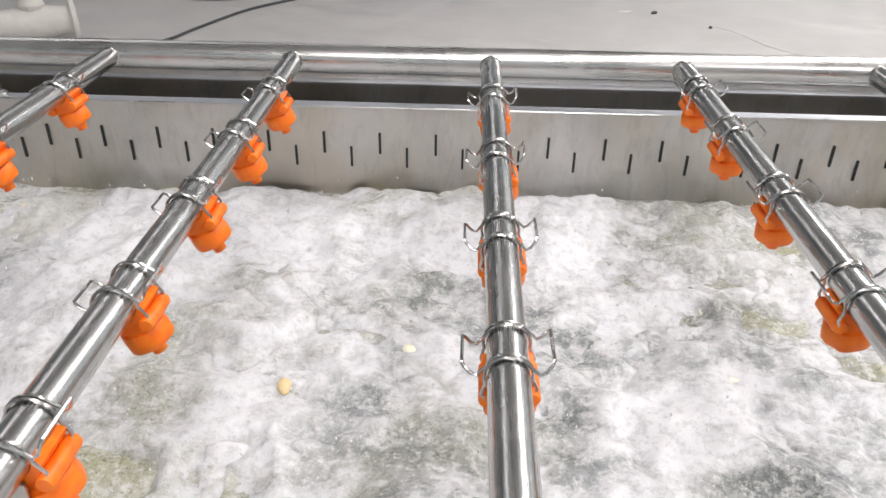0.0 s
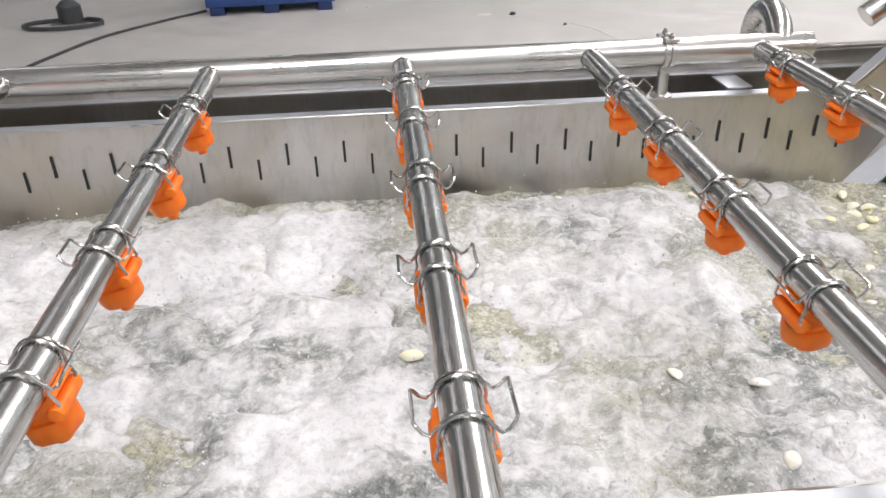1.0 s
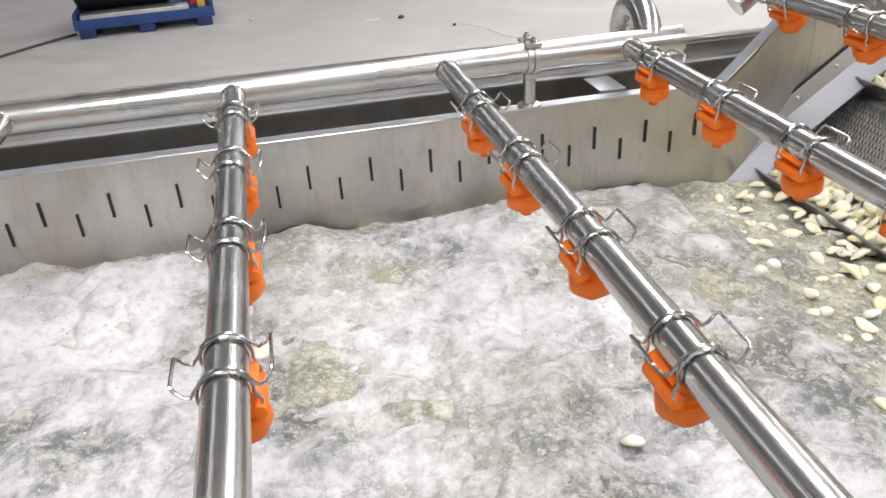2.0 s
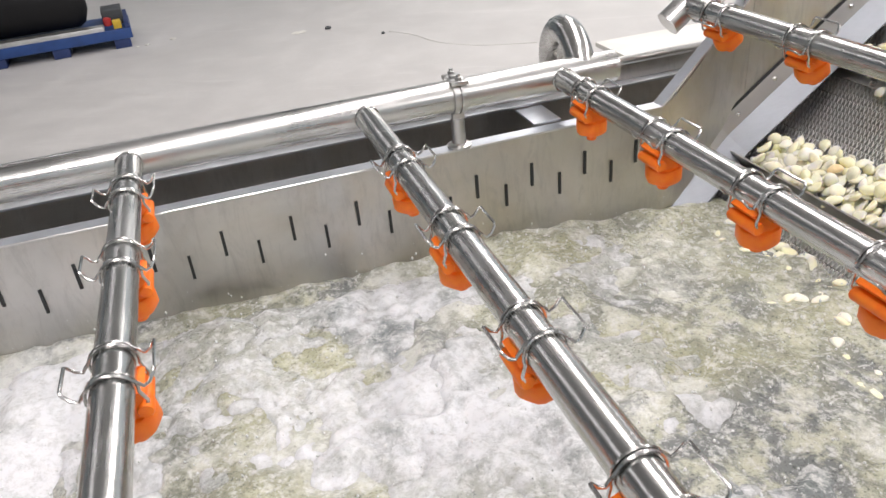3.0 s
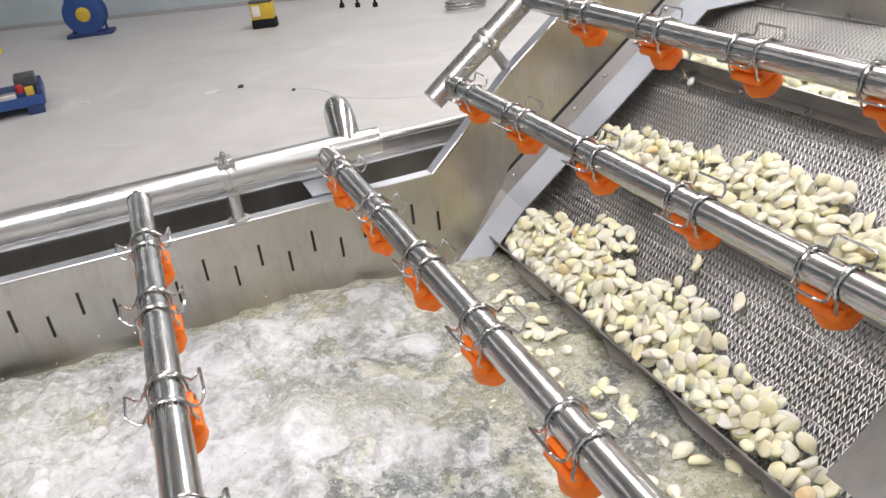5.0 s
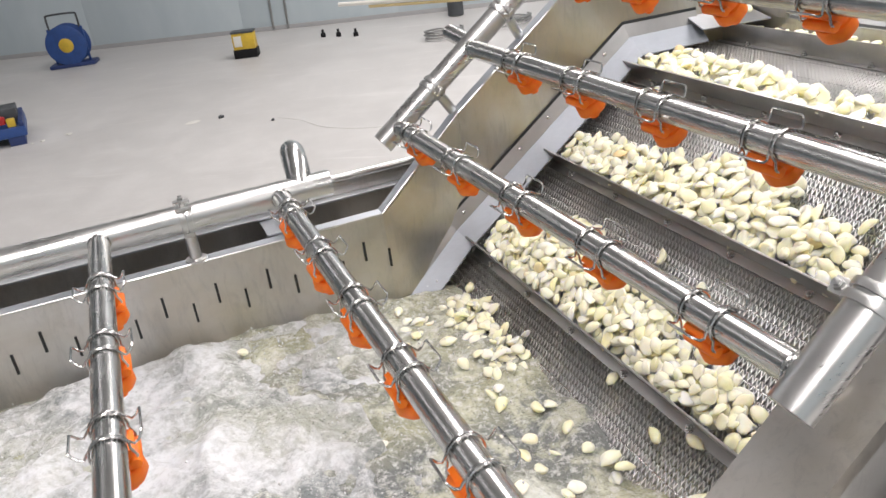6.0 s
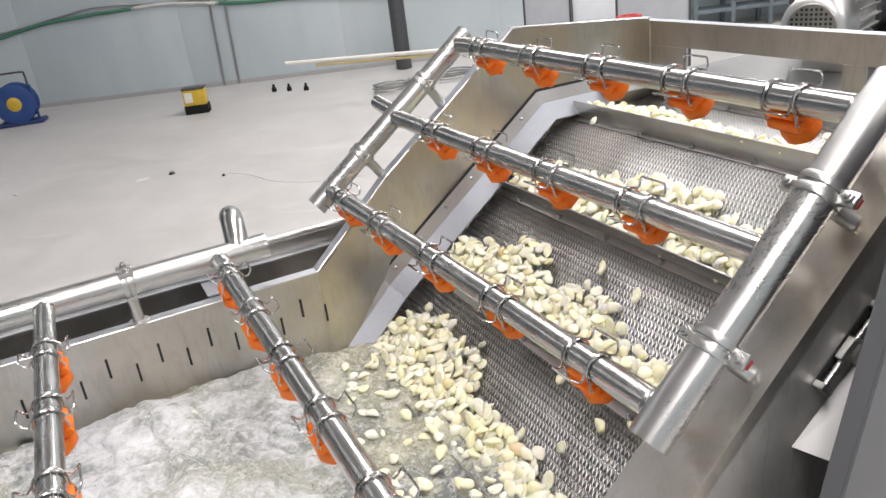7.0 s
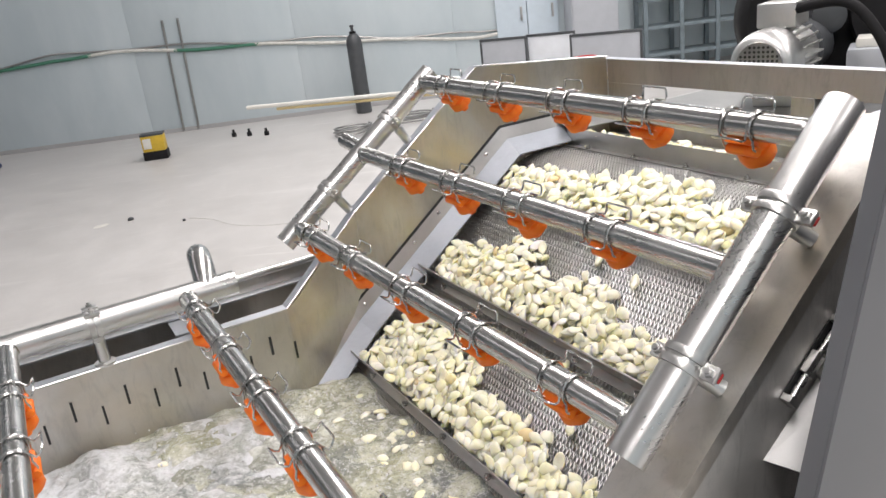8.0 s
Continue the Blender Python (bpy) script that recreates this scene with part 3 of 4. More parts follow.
def bail(side, half):
    """One spring bail: hooked on the nozzle's far lug, over the pipe, out to a squared handle."""
    r = PIPE_R + 0.003
    def run(y):
        pts = [(-0.022, y * 0.85, -0.036), (-0.0275, y * 0.97, -0.02)]
        pts += [(x, y, z) for x, z in arc(0, 0, r, 196, 26, 12)]
        pts += [(0.0265, y, 0.006), (0.0305, y, 0.001), (0.037, y, 0.004), (0.0425, y * 0.96, 0.012)]
        return pts
    a = run(half)
    b = run(-half)
    pts = a + [(0.0445, half * 0.86, 0.015), (0.0445, -half * 0.86, 0.015)] + b[::-1]
    return [(side * x, y, z) for x, y, z in pts]


def make_nozzle():
    root = thing("spray_nozzle", "orange plastic clip-on spray nozzle held by steel spring wire", "nozzle", "spray nozzles")
    bm = B()
    # saddle against the pipe
    outer = arc(0, 0, PIPE_R + 0.0085, 205, 335, 12)
    inner = arc(0, 0, PIPE_R + 0.0004, 335, 205, 12)
    prism(bm, [(x, -0.024, z) for x, z in outer + inner], (0, 0.048, 0))
    box(bm, (-0.018, -0.021, -0.043), (0.018, 0.021, -0.0255), 0.004)
    for sx in (-1, 1):
        lathe(bm, [(0.0075, -0.028), (0.009, -0.0255), (0.009, 0.0255), (0.0075, 0.028)], 12, Matrix.Translation((sx * 0.022, 0, -0.031)) @ Matrix.Rotation(radians(90), 4, "X"))
    part("saddle", bm, ORANGE, root)
    tilt = Matrix.Translation((0, 0, -0.044)) @ Matrix.Rotation(radians(-3), 4, "Y") @ Matrix.Rotation(radians(6), 4, "X")
    bm = B()
    lathe(bm, [(0.013, 0.014), (0.02, 0.009), (0.0225, 0.0), (0.0215, -0.006)], 18, tilt)
    part("swivel_ball", bm, ORANGE, root)
    bm = B()
    lathe(bm, [(0.0205, 0.004), (0.0265, 0.002), (0.0285, -0.002), (0.0285, -0.019), (0.0265, -0.0225), (0.017, -0.0255)], 24, tilt, lambda i, j: 1.0 if 0 < i < 5 and j % 4 < 2 else 0.95)
    nut = part("collar_nut", bm, ORANGE, root)
    bm = B()
    lathe(bm, [(0.0125, -0.024), (0.0115, -0.03), (0.009, -0.032), (0.009, -0.039), (0.006, -0.0395), (0.0045, -0.036)], 14, tilt)
    part("tip", bm, ORANGE, nut)
    for side, half in ((1, 0.029), (-1, 0.0245)):
        part("spring_clip", sweep(B(), bail(side, half), 0.0019, 6), WIRE, root, "bent steel spring wire")
    return root


NOZZLE = make_nozzle()
_used = []


def place_nozzle(m):
    if not _used:
        NOZZLE.matrix_basis = m
        _used.append(NOZZLE)
    else:
        _used.append(copy_thing(NOZZLE, m))


ROWS_A = (-0.163, -0.386, -0.626, -0.873, -1.12)
ROWS_B = (-0.27, -0.503, -0.74, -0.963)
ROWS_C = (-0.25, -0.523, -0.778, -1.018)
LEAN = {-1.203: -8, -1.625: -18, -2.02: -18, -2.425: -18}       # how far the nozzles are turned on their bar
TANK_PIPES = ((-0.008, (-0.137, -0.37, -0.59, -0.802, -1.022)), (-0.393, ROWS_B), (-0.799, ROWS_A), (-1.203, ROWS_C), (-1.625, (-0.235, -0.464, -0.695, -0.926, -1.153)), (-2.02, ROWS_C), (-2.425, ROWS_A))
MAIN_Z = 1.157


def weld(bm, c, axis, r, n=20):
    """A thin irregular weld bead round a joint."""
    axis = Vector(axis).normalized()
    u = axis.orthogonal().normalized()
    w = axis.cross(u)
    pts = [Vector(c) + (u * math.cos(2 * math.pi * j / n) + w * math.sin(2 * math.pi * j / n)) * (r + 0.0006 * math.sin(j * 2.7)) for j in range(n)]
    return sweep(bm, pts, 0.0022, 6, closed=True)


def pipe_clamp(bm, c, axis, r, width=0.02):
    """A band round a pipe with two bolted ears."""
    m = Matrix.Translation(c) @ Vector(axis).to_track_quat("Z", "Y").to_matrix().to_4x4()
    for dz in (-width * 0.35, width * 0.35):
        lathe(bm, [(r + 0.0005, dz - 0.006), (r + 0.004, dz - 0.0055), (r + 0.0048, dz), (r + 0.004, dz + 0.0055), (r + 0.0005, dz + 0.006)], 24, m)
    return m


def spray_header():
    main = thing("spray_manifold", "polished stainless header pipe feeding the spray bars over the tank", "pipe")
    bm = hollow(B(), (-3.2, 0, MAIN_Z), (0.112, 0, MAIN_Z), MAIN_R)
    part("header_pipe", bm, PIPE_X, main)
    part("end_cap", lathe(B(), [(0.029, -0.002), (0.029, 0.0), (0.02, 0.001)], 24, pose(0.108, 0, MAIN_Z, 0, 90, 0)), PIPE_X, main)
    for x in (-0.215, -2.31):
        bm = B()
        pipe_clamp(bm, (x, 0, MAIN_Z), (1, 0, 0), MAIN_R)
        box(bm, (x - 0.012, -0.006, MAIN_Z - 0.046), (x + 0.012, 0.006, MAIN_Z - MAIN_R - 0.001), 0.002)
        box(bm, (x - 0.01, -0.007, MAIN_Z + MAIN_R + 0.002), (x + 0.01, 0.007, MAIN_Z + MAIN_R + 0.01), 0.002)
        for q in (-1, 1):
            box(bm, (x - 0.017, q * 0.021 - 0.009, MAIN_Z + MAIN_R - 0.004), (x + 0.017, q * 0.021 + 0.009, MAIN_Z + MAIN_R + 0.004), 0.002)
            lathe(bm, [(0.0065, 0.004), (0.0065, 0.011), (0.004, 0.0115), (0.004, 0.016)], 6, Matrix.Translation((x, q * 0.021, MAIN_Z + MAIN_R)))
        part("pipe_clamp", bm, CLAMP, main, "steel pipe clamp")
        bm = sweep(B(), [(x, 0.004, RIM_Z + 0.004), (x, 0.004, MAIN_Z - 0.044)], 0.0135, 14)
        lathe(bm, [(0.024, RIM_Z + 0.004), (0.024, RIM_Z + 0.009), (0.0135, RIM_Z + 0.012)], 16, Matrix.Translation((x, 0.004, 0)))
        part("clamp_post", bm, CLAMP, main)
    for x, rows in TANK_PIPES:
        p = thing("spray_pipe", "polished stainless spray bar running across the wash tank", "pipe", "spray bars over the tank")
        bm = sweep(B(), [(x, -0.02, MAIN_Z), (x, -1.32, MAIN_Z)], PIPE_R, 28)
        part("tube", bm, PIPE, p)
        part("weld_bead", weld(B(), (x, -MAIN_R - 0.0005, MAIN_Z), (0, 1, 0), PIPE_R), WIRE, p)
        bm = box(B(), (x - 0.014, -1.184, RIM_Z + 0.004), (x + 0.014, -1.179, MAIN_Z - PIPE_R), 0.001)
        part("end_bracket", bm, PLATE, p)
        for i, y in enumerate(rows):
            place_nozzle(pose(x, y, MAIN_Z, 0, LEAN.get(x, -3) + random.uniform(-3, 3), 0))
    # return bend from the pump
    u = thing("inlet_bend", "shiny stainless return bend feeding the header pipe", "pipe bend")
    cx, R, yc, zc = 0.045, 0.109, 0.096, 1.105
    pts = [(cx + 0.035 * k, yc - R * math.cos(a), zc + R * math.sin(a)) for k, a in [(i / 16, radians(32 + 148 * i / 16)) for i in range(17)]]
    end = pts[-1]
    pts += [(end[0], end[1], 0.9)]
    part("bend", sweep(B(), pts, 0.0285, 24), PIPE, u)
    part("drop_pipe", sweep(B(), [(end[0], end[1], 0.0), (end[0], end[1], 0.9)], 0.031, 24), PIPE, u)
    part("weld_bead", weld(B(), (end[0], end[1], 0.9), (0, 0, 1), 0.031), WIRE, u)


spray_header()


def conveyor_sprays():
    gantry = thing("spray_gantry", "stainless spray frame over the climbing belt with two side pipes", "pipe frame")
    far = Vector((0.315, 0.062, 1.231))
    for side, base, up, off, r, s0, s1, clamps in ((1, far, UX, UN, MAIN_R - 0.003, -0.055, 0.55, (0.125, 0.375)), (-1, NEAR_PIPE, NEAR_UP, NEAR_OFF, 0.028, 0.0, 0.56, (0.147, 0.385))):
        a, b = base + up * s0, base + up * s1
        turn = up.to_track_quat("Z", "Y").to_matrix().to_4x4()
        bm = hollow(B(), a, b, r)
        lathe(bm, [(r - 0.0015, 0), (r - 0.0015, 0.002), (r * 0.5, 0.003)], 24, Matrix.Translation(a) @ turn)
        lathe(bm, [(r - 0.0015, -0.002), (r - 0.0015, 0), (r * 0.5, 0.001)], 24, Matrix.Translation(b) @ turn)
        part("side_pipe", bm, PIPE_X, gantry)
        for s in clamps:
            c = base + up * s
            m = Matrix.Translation(c) @ Matrix.Rotation(-math.atan2(up.z, up.x), 4, "Y")
            bm = B()
            pipe_clamp(bm, c, up, r, 0.024)
            for q in (-1, 1):
                box(bm, (-0.011, min(q * r, q * (r + 0.026)), -0.004), (0.011, max(q * r, q * (r + 0.026)), 0.004), 0.002, m)
                lathe(bm, [(0.0075, 0.004), (0.0075, 0.01), (0.005, 0.0105), (0.005, 0.014), (0.003, 0.0145)], 6, m @ Matrix.Translation((0, q * (r + 0.016), 0)))
            part("pipe_clamp", bm, CLAMP, gantry, "bolted steel pipe clamp")
            foot = c + off * (-0.083 if side > 0 else -0.0685) + Vector((0, 0.012 if side > 0 else -0.02, 0))
            part("clamp_post", sweep(B(), [c + off * -r, c + off * -0.042, foot], 0.0125, 12), CLAMP, gantry)
            if side < 0:
                part("pad", box(B(), (-0.006, -r - 0.0255, -0.01), (0.008, -r - 0.014, -0.0045), 0.0015, m), RED, gantry, "red rubber pad")
    stub = far + UX * 0.27
    part("inlet_stub", sweep(B(), [stub + Vector((0, 0.02, 0)), stub + Vector((0.0, 0.13, 0.01))], 0.021, 20), PIPE, gantry)
    bars = ((0.0, (0.340, 1.222), (-0.043, -0.273, -0.521, -0.764, -0.998), 24), (0.256, (0.532, 1.380), (-0.179, -0.417, -0.649, -0.886), 28), (0.512, (0.691, 1.537), (-0.085, -0.325, -0.57, -0.8, -1.02), 34))
    for s, (nx, nz), ys, turn in bars:
        a = far + UX * s
        b = Vector((nx, -1.13, nz))
        d = (b - a).normalized()
        p = thing("spray_pipe", "polished stainless spray bar across the climbing belt", "pipe", "spray bars over the belt")
        part("tube", sweep(B(), [a + d * 0.012, b + d * 0.02], PIPE_R, 28), PIPE, p)
        for q in (a + d * 0.03, b + d * 0.003):
            part("weld_bead", weld(B(), q, d, PIPE_R), WIRE, p)
        yaw = math.degrees(math.atan2(d.x, -d.y))
        for y in ys:
            c = a + d * ((y - a.y) / d.y)
            place_nozzle(pose(c.x, c.y, c.z, 0, 0, yaw) @ pose(0, 0, 0, 0, -turn + random.uniform(-4, 4), 0))


conveyor_sprays()


# ---- garlic ----
def clove_mesh(i):
    """A peeled clove: plump wedge with a rounded back, two flatter inner faces, one blunt and one pointed end."""
    rnd = random.Random(40 + i)
    bm = B()
    bmesh.ops.create_uvsphere(bm, u_segments=12, v_segments=9, radius=1)
    L, W, T = rnd.uniform(0.0145, 0.0225), rnd.uniform(0.0105, 0.0155), rnd.uniform(0.0075, 0.0112)
    bend, tip, skew = rnd.uniform(0.05, 0.3), rnd.uniform(0.5, 0.85), rnd.uniform(-0.4, 0.4)
    lump = rnd.uniform(0, 6)
    for v in bm.verts:
        a = v.co.z
        k = 1 - tip * max(0, a) ** 2.2 - 0.1 * max(0, -a) ** 3
        x, y = v.co.x * k, v.co.y * k
        if y < 0:
            y = -min(-y, 0.5 * (1 - abs(x) * 0.9))
        x += skew * a * a * 0.5
        k = 1 + 0.05 * math.sin(3 * a + lump + 2 * x)
        v.co = Vector((a * L, x * W * k, y * T * k - (a * a - 0.3) * bend * 0.009))
    return mesh_of("garlic_clove", bm, GARLIC, 70)


CLOVES = [clove_mesh(i) for i in range(18)]


def tumble(rnd, flat=28):
    return Euler((radians(rnd.uniform(-flat, flat)) + (math.pi if rnd.random() < 0.35 else 0), radians(rnd.uniform(-flat, flat)), rnd.uniform(0, 2 * math.pi))).to_matrix().to_4x4()


def heap(rnd, n, y0, y1, depth):
    """Poses of cloves banked against a flight, in the belt's space."""
    out = []
    for layer, (gap, reach, keep) in enumerate(((0.0245, 1.0, 0.96), (0.025, 0.86, 0.9), (0.027, 0.62, 0.75))):
        y = y0 + 0.006 * layer
        while y < y1:
            wave = 0.8 + 0.2 * math.sin(y * 7 + n + 1.3 * math.sin(y * 15))
            wave *= min(1.0, max(0.3, 1 - (-0.62 - y) / 0.45)) * min(1.0, 0.55 + (-y) / 0.3)     # thins out towards both edges
            x = 0.018 + 0.5 * gap * (layer % 2)
            while x < 0.016 + depth * wave * reach:
                if rnd.random() < keep:
                    out.append(Matrix.Translation((max(0.014, x + rnd.uniform(-0.01, 0.01)), y + rnd.uniform(-0.01, 0.01), 0.0115 + layer * 0.0115 + rnd.uniform(-0.002, 0.004))) @ tumble(rnd, 42))
                x += gap
            y += gap
    return out


def joined(name, poses, rnd, label, category):
    vs, fs = [], []
    for m in poses:
        me = rnd.choice(CLOVES)
        k = len(vs)
        vs += [tuple(m @ v.co) for v in me.vertices]
        fs += [tuple(k + q for q in p.vertices) for p in me.polygons]
    me = bpy.data.meshes.new(name)
    me.from_pydata(vs, [], fs)
    for p in me.polygons:
        p.use_smooth = True
    me.materials.append(GARLIC)
    return tagged(new(name, me), label, category, kind="stuff")


def garlic():
    rnd = random.Random(7)
    for k, s in enumerate(FLIGHTS):
        poses = heap(rnd, 600 + 30 * (k % 3), -0.99, -0.03, (0.2, 0.19, 0.17, 0.1, 0.12, 0.15, 0.15, 0.15)[k])
        for _ in range(6):
            poses.append(Matrix.Translation((rnd.uniform(0.13, 0.28), rnd.uniform(-1.03, -0.06), 0.012)) @ tumble(rnd))
        top = sorted(poses, key=lambda m: -m.translation.z)
        loose = top[:95] if k in (2, 3, 4) else []
        rest = [m for m in poses if not any(m is q for q in loose)]
        ride(joined("garlic_heap", rest, rnd, "heap of peeled ivory garlic cloves banked on the belt", "garlic"), s)
        for m in loose:
            ob = tagged(new("garlic_clove", rnd.choice(CLOVES)), "peeled ivory garlic clove riding on the mesh belt", "garlic clove", "garlic cloves on the belt")
            ride(ob, s, m)


garlic()


# ---- wash water ----
def value_noise(x, y, seed, cell):
    r = np.random.RandomState(seed)
    g = r.rand(97, 97)
    u, v = x / cell + 31.3, y / cell + 17.7
    i, j = np.floor(u).astype(int), np.floor(v).astype(int)
    fu, fv = u - i, v - j
    fu, fv = fu * fu * (3 - 2 * fu), fv * fv * (3 - 2 * fv)
    i0, i1, j0, j1 = i % 97, (i + 1) % 97, j % 97, (j + 1) % 97
    return (g[i0, j0] * (1 - fu) + g[i1, j0] * fu) * (1 - fv) + (g[i0, j1] * (1 - fu) + g[i1, j1] * fu) * fv


def water_sheet(name, seed, x0, x1, y0, y1, z, amp, mat, label, step=0.0085, edge=0.0):
    xs, ys = np.arange(x0, x1 + step / 2, step), np.arange(y0, y1 + step / 2, step)
    X, Y = np.meshgrid(xs, ys, indexing="ij")
    h = np.zeros_like(X)
    for k, (cell, a) in enumerate(((0.3, 1.0), (0.14, 0.75), (0.06, 0.36), (0.03, 0.25), (0.017, 0.24))):
        n = value_noise(X, Y, seed * 11 + k, cell)
        h += a * ((1 - np.abs(2 * n - 1)) if k in (1,) else n)
    h = (h - 1.45) * amp
    h += 0.06 * np.clip(value_noise(X, Y, seed * 11 + 9, 0.17) - 0.62, 0, 1) * np.clip((-X) / 0.3, 0, 1)     # boiling domes
    calm = np.clip((X + 0.1) / 0.35, 0, 1)
    h *= 1 - 0.1 * calm
    if not edge:
        h -= 0.03 * calm
    if edge:
        d = np.minimum.reduce([X - x0, (x1 - X) / 5, Y - y0, y1 - Y])
        h -= edge * np.clip(1 - d / 0.06, 0, 1) ** 2
    nx, ny = X.shape
    co = np.stack([X, Y, z + h], -1).reshape(-1, 3)
    a = (np.arange(nx - 1)[:, None] * ny + np.arange(ny - 1)[None, :]).reshape(-1)
    faces = np.stack([a, a + ny, a + ny + 1, a + 1], -1)
    me = bpy.data.meshes.new(name)
    me.from_pydata(co.tolist(), [], faces.tolist())
    for p in me.polygons:
        p.use_smooth = True
    me.materials.append(mat)
    return tagged(new(name, me), label, "water", kind="structure")


SHEETS = []


def water():
    y0, y1 = NEAR_Y - 0.002, WALL_Y + 0.0025
    water_sheet("water", 1, TANK_X0 + 0.01, 0.44, y0, y1, WATER_Z, 0.03, FOAM_GREEN, "cloudy churning wash water with froth")
    for k in range(3):
        ob = water_sheet("water_froth", 2 + k, TANK_X0 + 0.05, (-0.12, 0.02, 0.1)[k], y0 + 0.045, y1 - 0.03, WATER_Z + 0.012, 0.04, FOAM, "white froth boiling on the wash water", edge=0.03)
        tagged(ob, kind="stuff")
        SHEETS.append(ob)


water()


# ---- drops for splashes and glints, floating cloves ----
# pale glossy drops strewn to give the water its speckle of glints
def droplets(seed, n):
    rnd = random.Random(seed)
    oct_v = [(1, 0, 0), (-1, 0, 0), (0, 1, 0), (0, -1, 0), (0, 0, 1), (0, 0, -1)]
    oct_f = [(0, 2, 4), (2, 1, 4), (1, 3, 4), (3, 0, 4), (2, 0, 5), (1, 2, 5), (3, 1, 5), (0, 3, 5)]
    vs, fs = [], []
    for _ in range(n):
        x, y = rnd.uniform(-2.4, 0.3), rnd.uniform(NEAR_Y + 0.06, WALL_Y - 0.06)
        z = WATER_Z + 0.004 - 0.03 * max(0, min(1, (x + 0.1) / 0.35)) + 0.055 * rnd.random() ** 2
        r = 0.0007 + 0.0022 * rnd.random() ** 3
        tall = r * rnd.uniform(0.8, 2.0)
        k = len(vs)
        vs += [(x + a * r, y + b * r, z + c * tall) for a, b, c in oct_v]
        fs += [tuple(k + q for q in f) for f in oct_f]
    me = bpy.data.meshes.new("glint_drops")
    me.from_pydata(vs, [], fs)
    for p in me.polygons:
        p.use_smooth = True
    me.materials.append(DROP)
    return tagged(new("glint_drops", me), "small pale drops over the boiling wash water, added as splashes and glints", "water drops", kind="stuff")


DROP = material("pale_glint_drop", (0.8, 0.82, 0.82), 0.08)
DROPS = [droplets(60 + k, 2600) for k in range(4)]


def floating():
    rnd = random.Random(21)
    for k in range(2):
        poses = []
        for _ in range(70):
            x = 0.34 - 0.36 * rnd.random() ** 1.5
            poses.append(Matrix.Translation((x, rnd.uniform(-1.1, -0.08), WATER_Z - 0.03 + rnd.uniform(-0.012, 0.004))) @ tumble(rnd))
        for _ in range(14):
            poses.append(Matrix.Translation((rnd.uniform(-2.4, 0.0), rnd.uniform(-1.1, -0.1), WATER_Z + rnd.uniform(0.002, 0.016))) @ tumble(rnd))
        SHEETS.append(joined("floating_garlic", poses, rnd, "peeled garlic cloves bobbing in the froth", "garlic"))


floating()


# ---- along the far wall and on the hall floor ----
def on_wall(x, z, off=0.03):
    return HALL @ Vector((x, -off, z))


def smooth_path(pts, n=8):
    """A soft curve through pts."""
    pts = [Vector(p) for p in pts]
    out = []
    for i in range(len(pts) - 1):
        a, b = pts[max(0, i - 1)], pts[min(len(pts) - 1, i + 2)]
        p, q = pts[i], pts[i + 1]
        for k in range(n):
            t = k / n
            out.append(0.5 * ((2 * p) + (q - a) * t + (2 * a - 5 * p + 4 * q - b) * t * t + (3 * p - a - 3 * q + b) * t ** 3))
    return out + [pts[-1]]


def gas_cylinder():
    c = thing("gas_cylinder", "dark grey steel gas cylinder standing by the wall", "gas cylinder", at=pose(4.32, 8.81, 0))
    part("body", lathe(B(), [(0.09, 0), (0.115, 0.01), (0.115, 1.0), (0.108, 1.06), (0.08, 1.12), (0.045, 1.15)], 24), DARKGREY, c)
    part("neck_ring", lathe(B(), [(0.045, 1.15), (0.048, 1.155), (0.048, 1.18), (0.03, 1.182)], 16), BLACK, c)
    part("valve", lathe(B(), [(0.022, 1.18), (0.022, 1.24), (0.032, 1.245), (0.032, 1.265), (0.01, 1.27)], 12), DARKGREY, c)


def charger_box():
    c = thing("charger_box", "yellow and black boxed tool charger on the concrete floor", "tool box", at=pose(1.25, 8.6, 0, 0, 0, -20))
    part("base", box(B(), (-0.15, -0.1, 0), (0.15, 0.1, 0.11), 0.01), BLACK, c)
    shell = part("housing", box(B(), (-0.14, -0.095, 0.11), (0.14, 0.095, 0.31), 0.012), YELLOW, c, "dull yellow housing")
    part("label_plate", box(B(), (-0.12, -0.099, 0.15), (-0.02, -0.0955, 0.28), 0.001), OFFWHITE, shell, "pale label plate")
    part("lid", box(B(), (-0.145, -0.1, 0.31), (0.145, 0.1, 0.335), 0.008), DARKGREY, c)


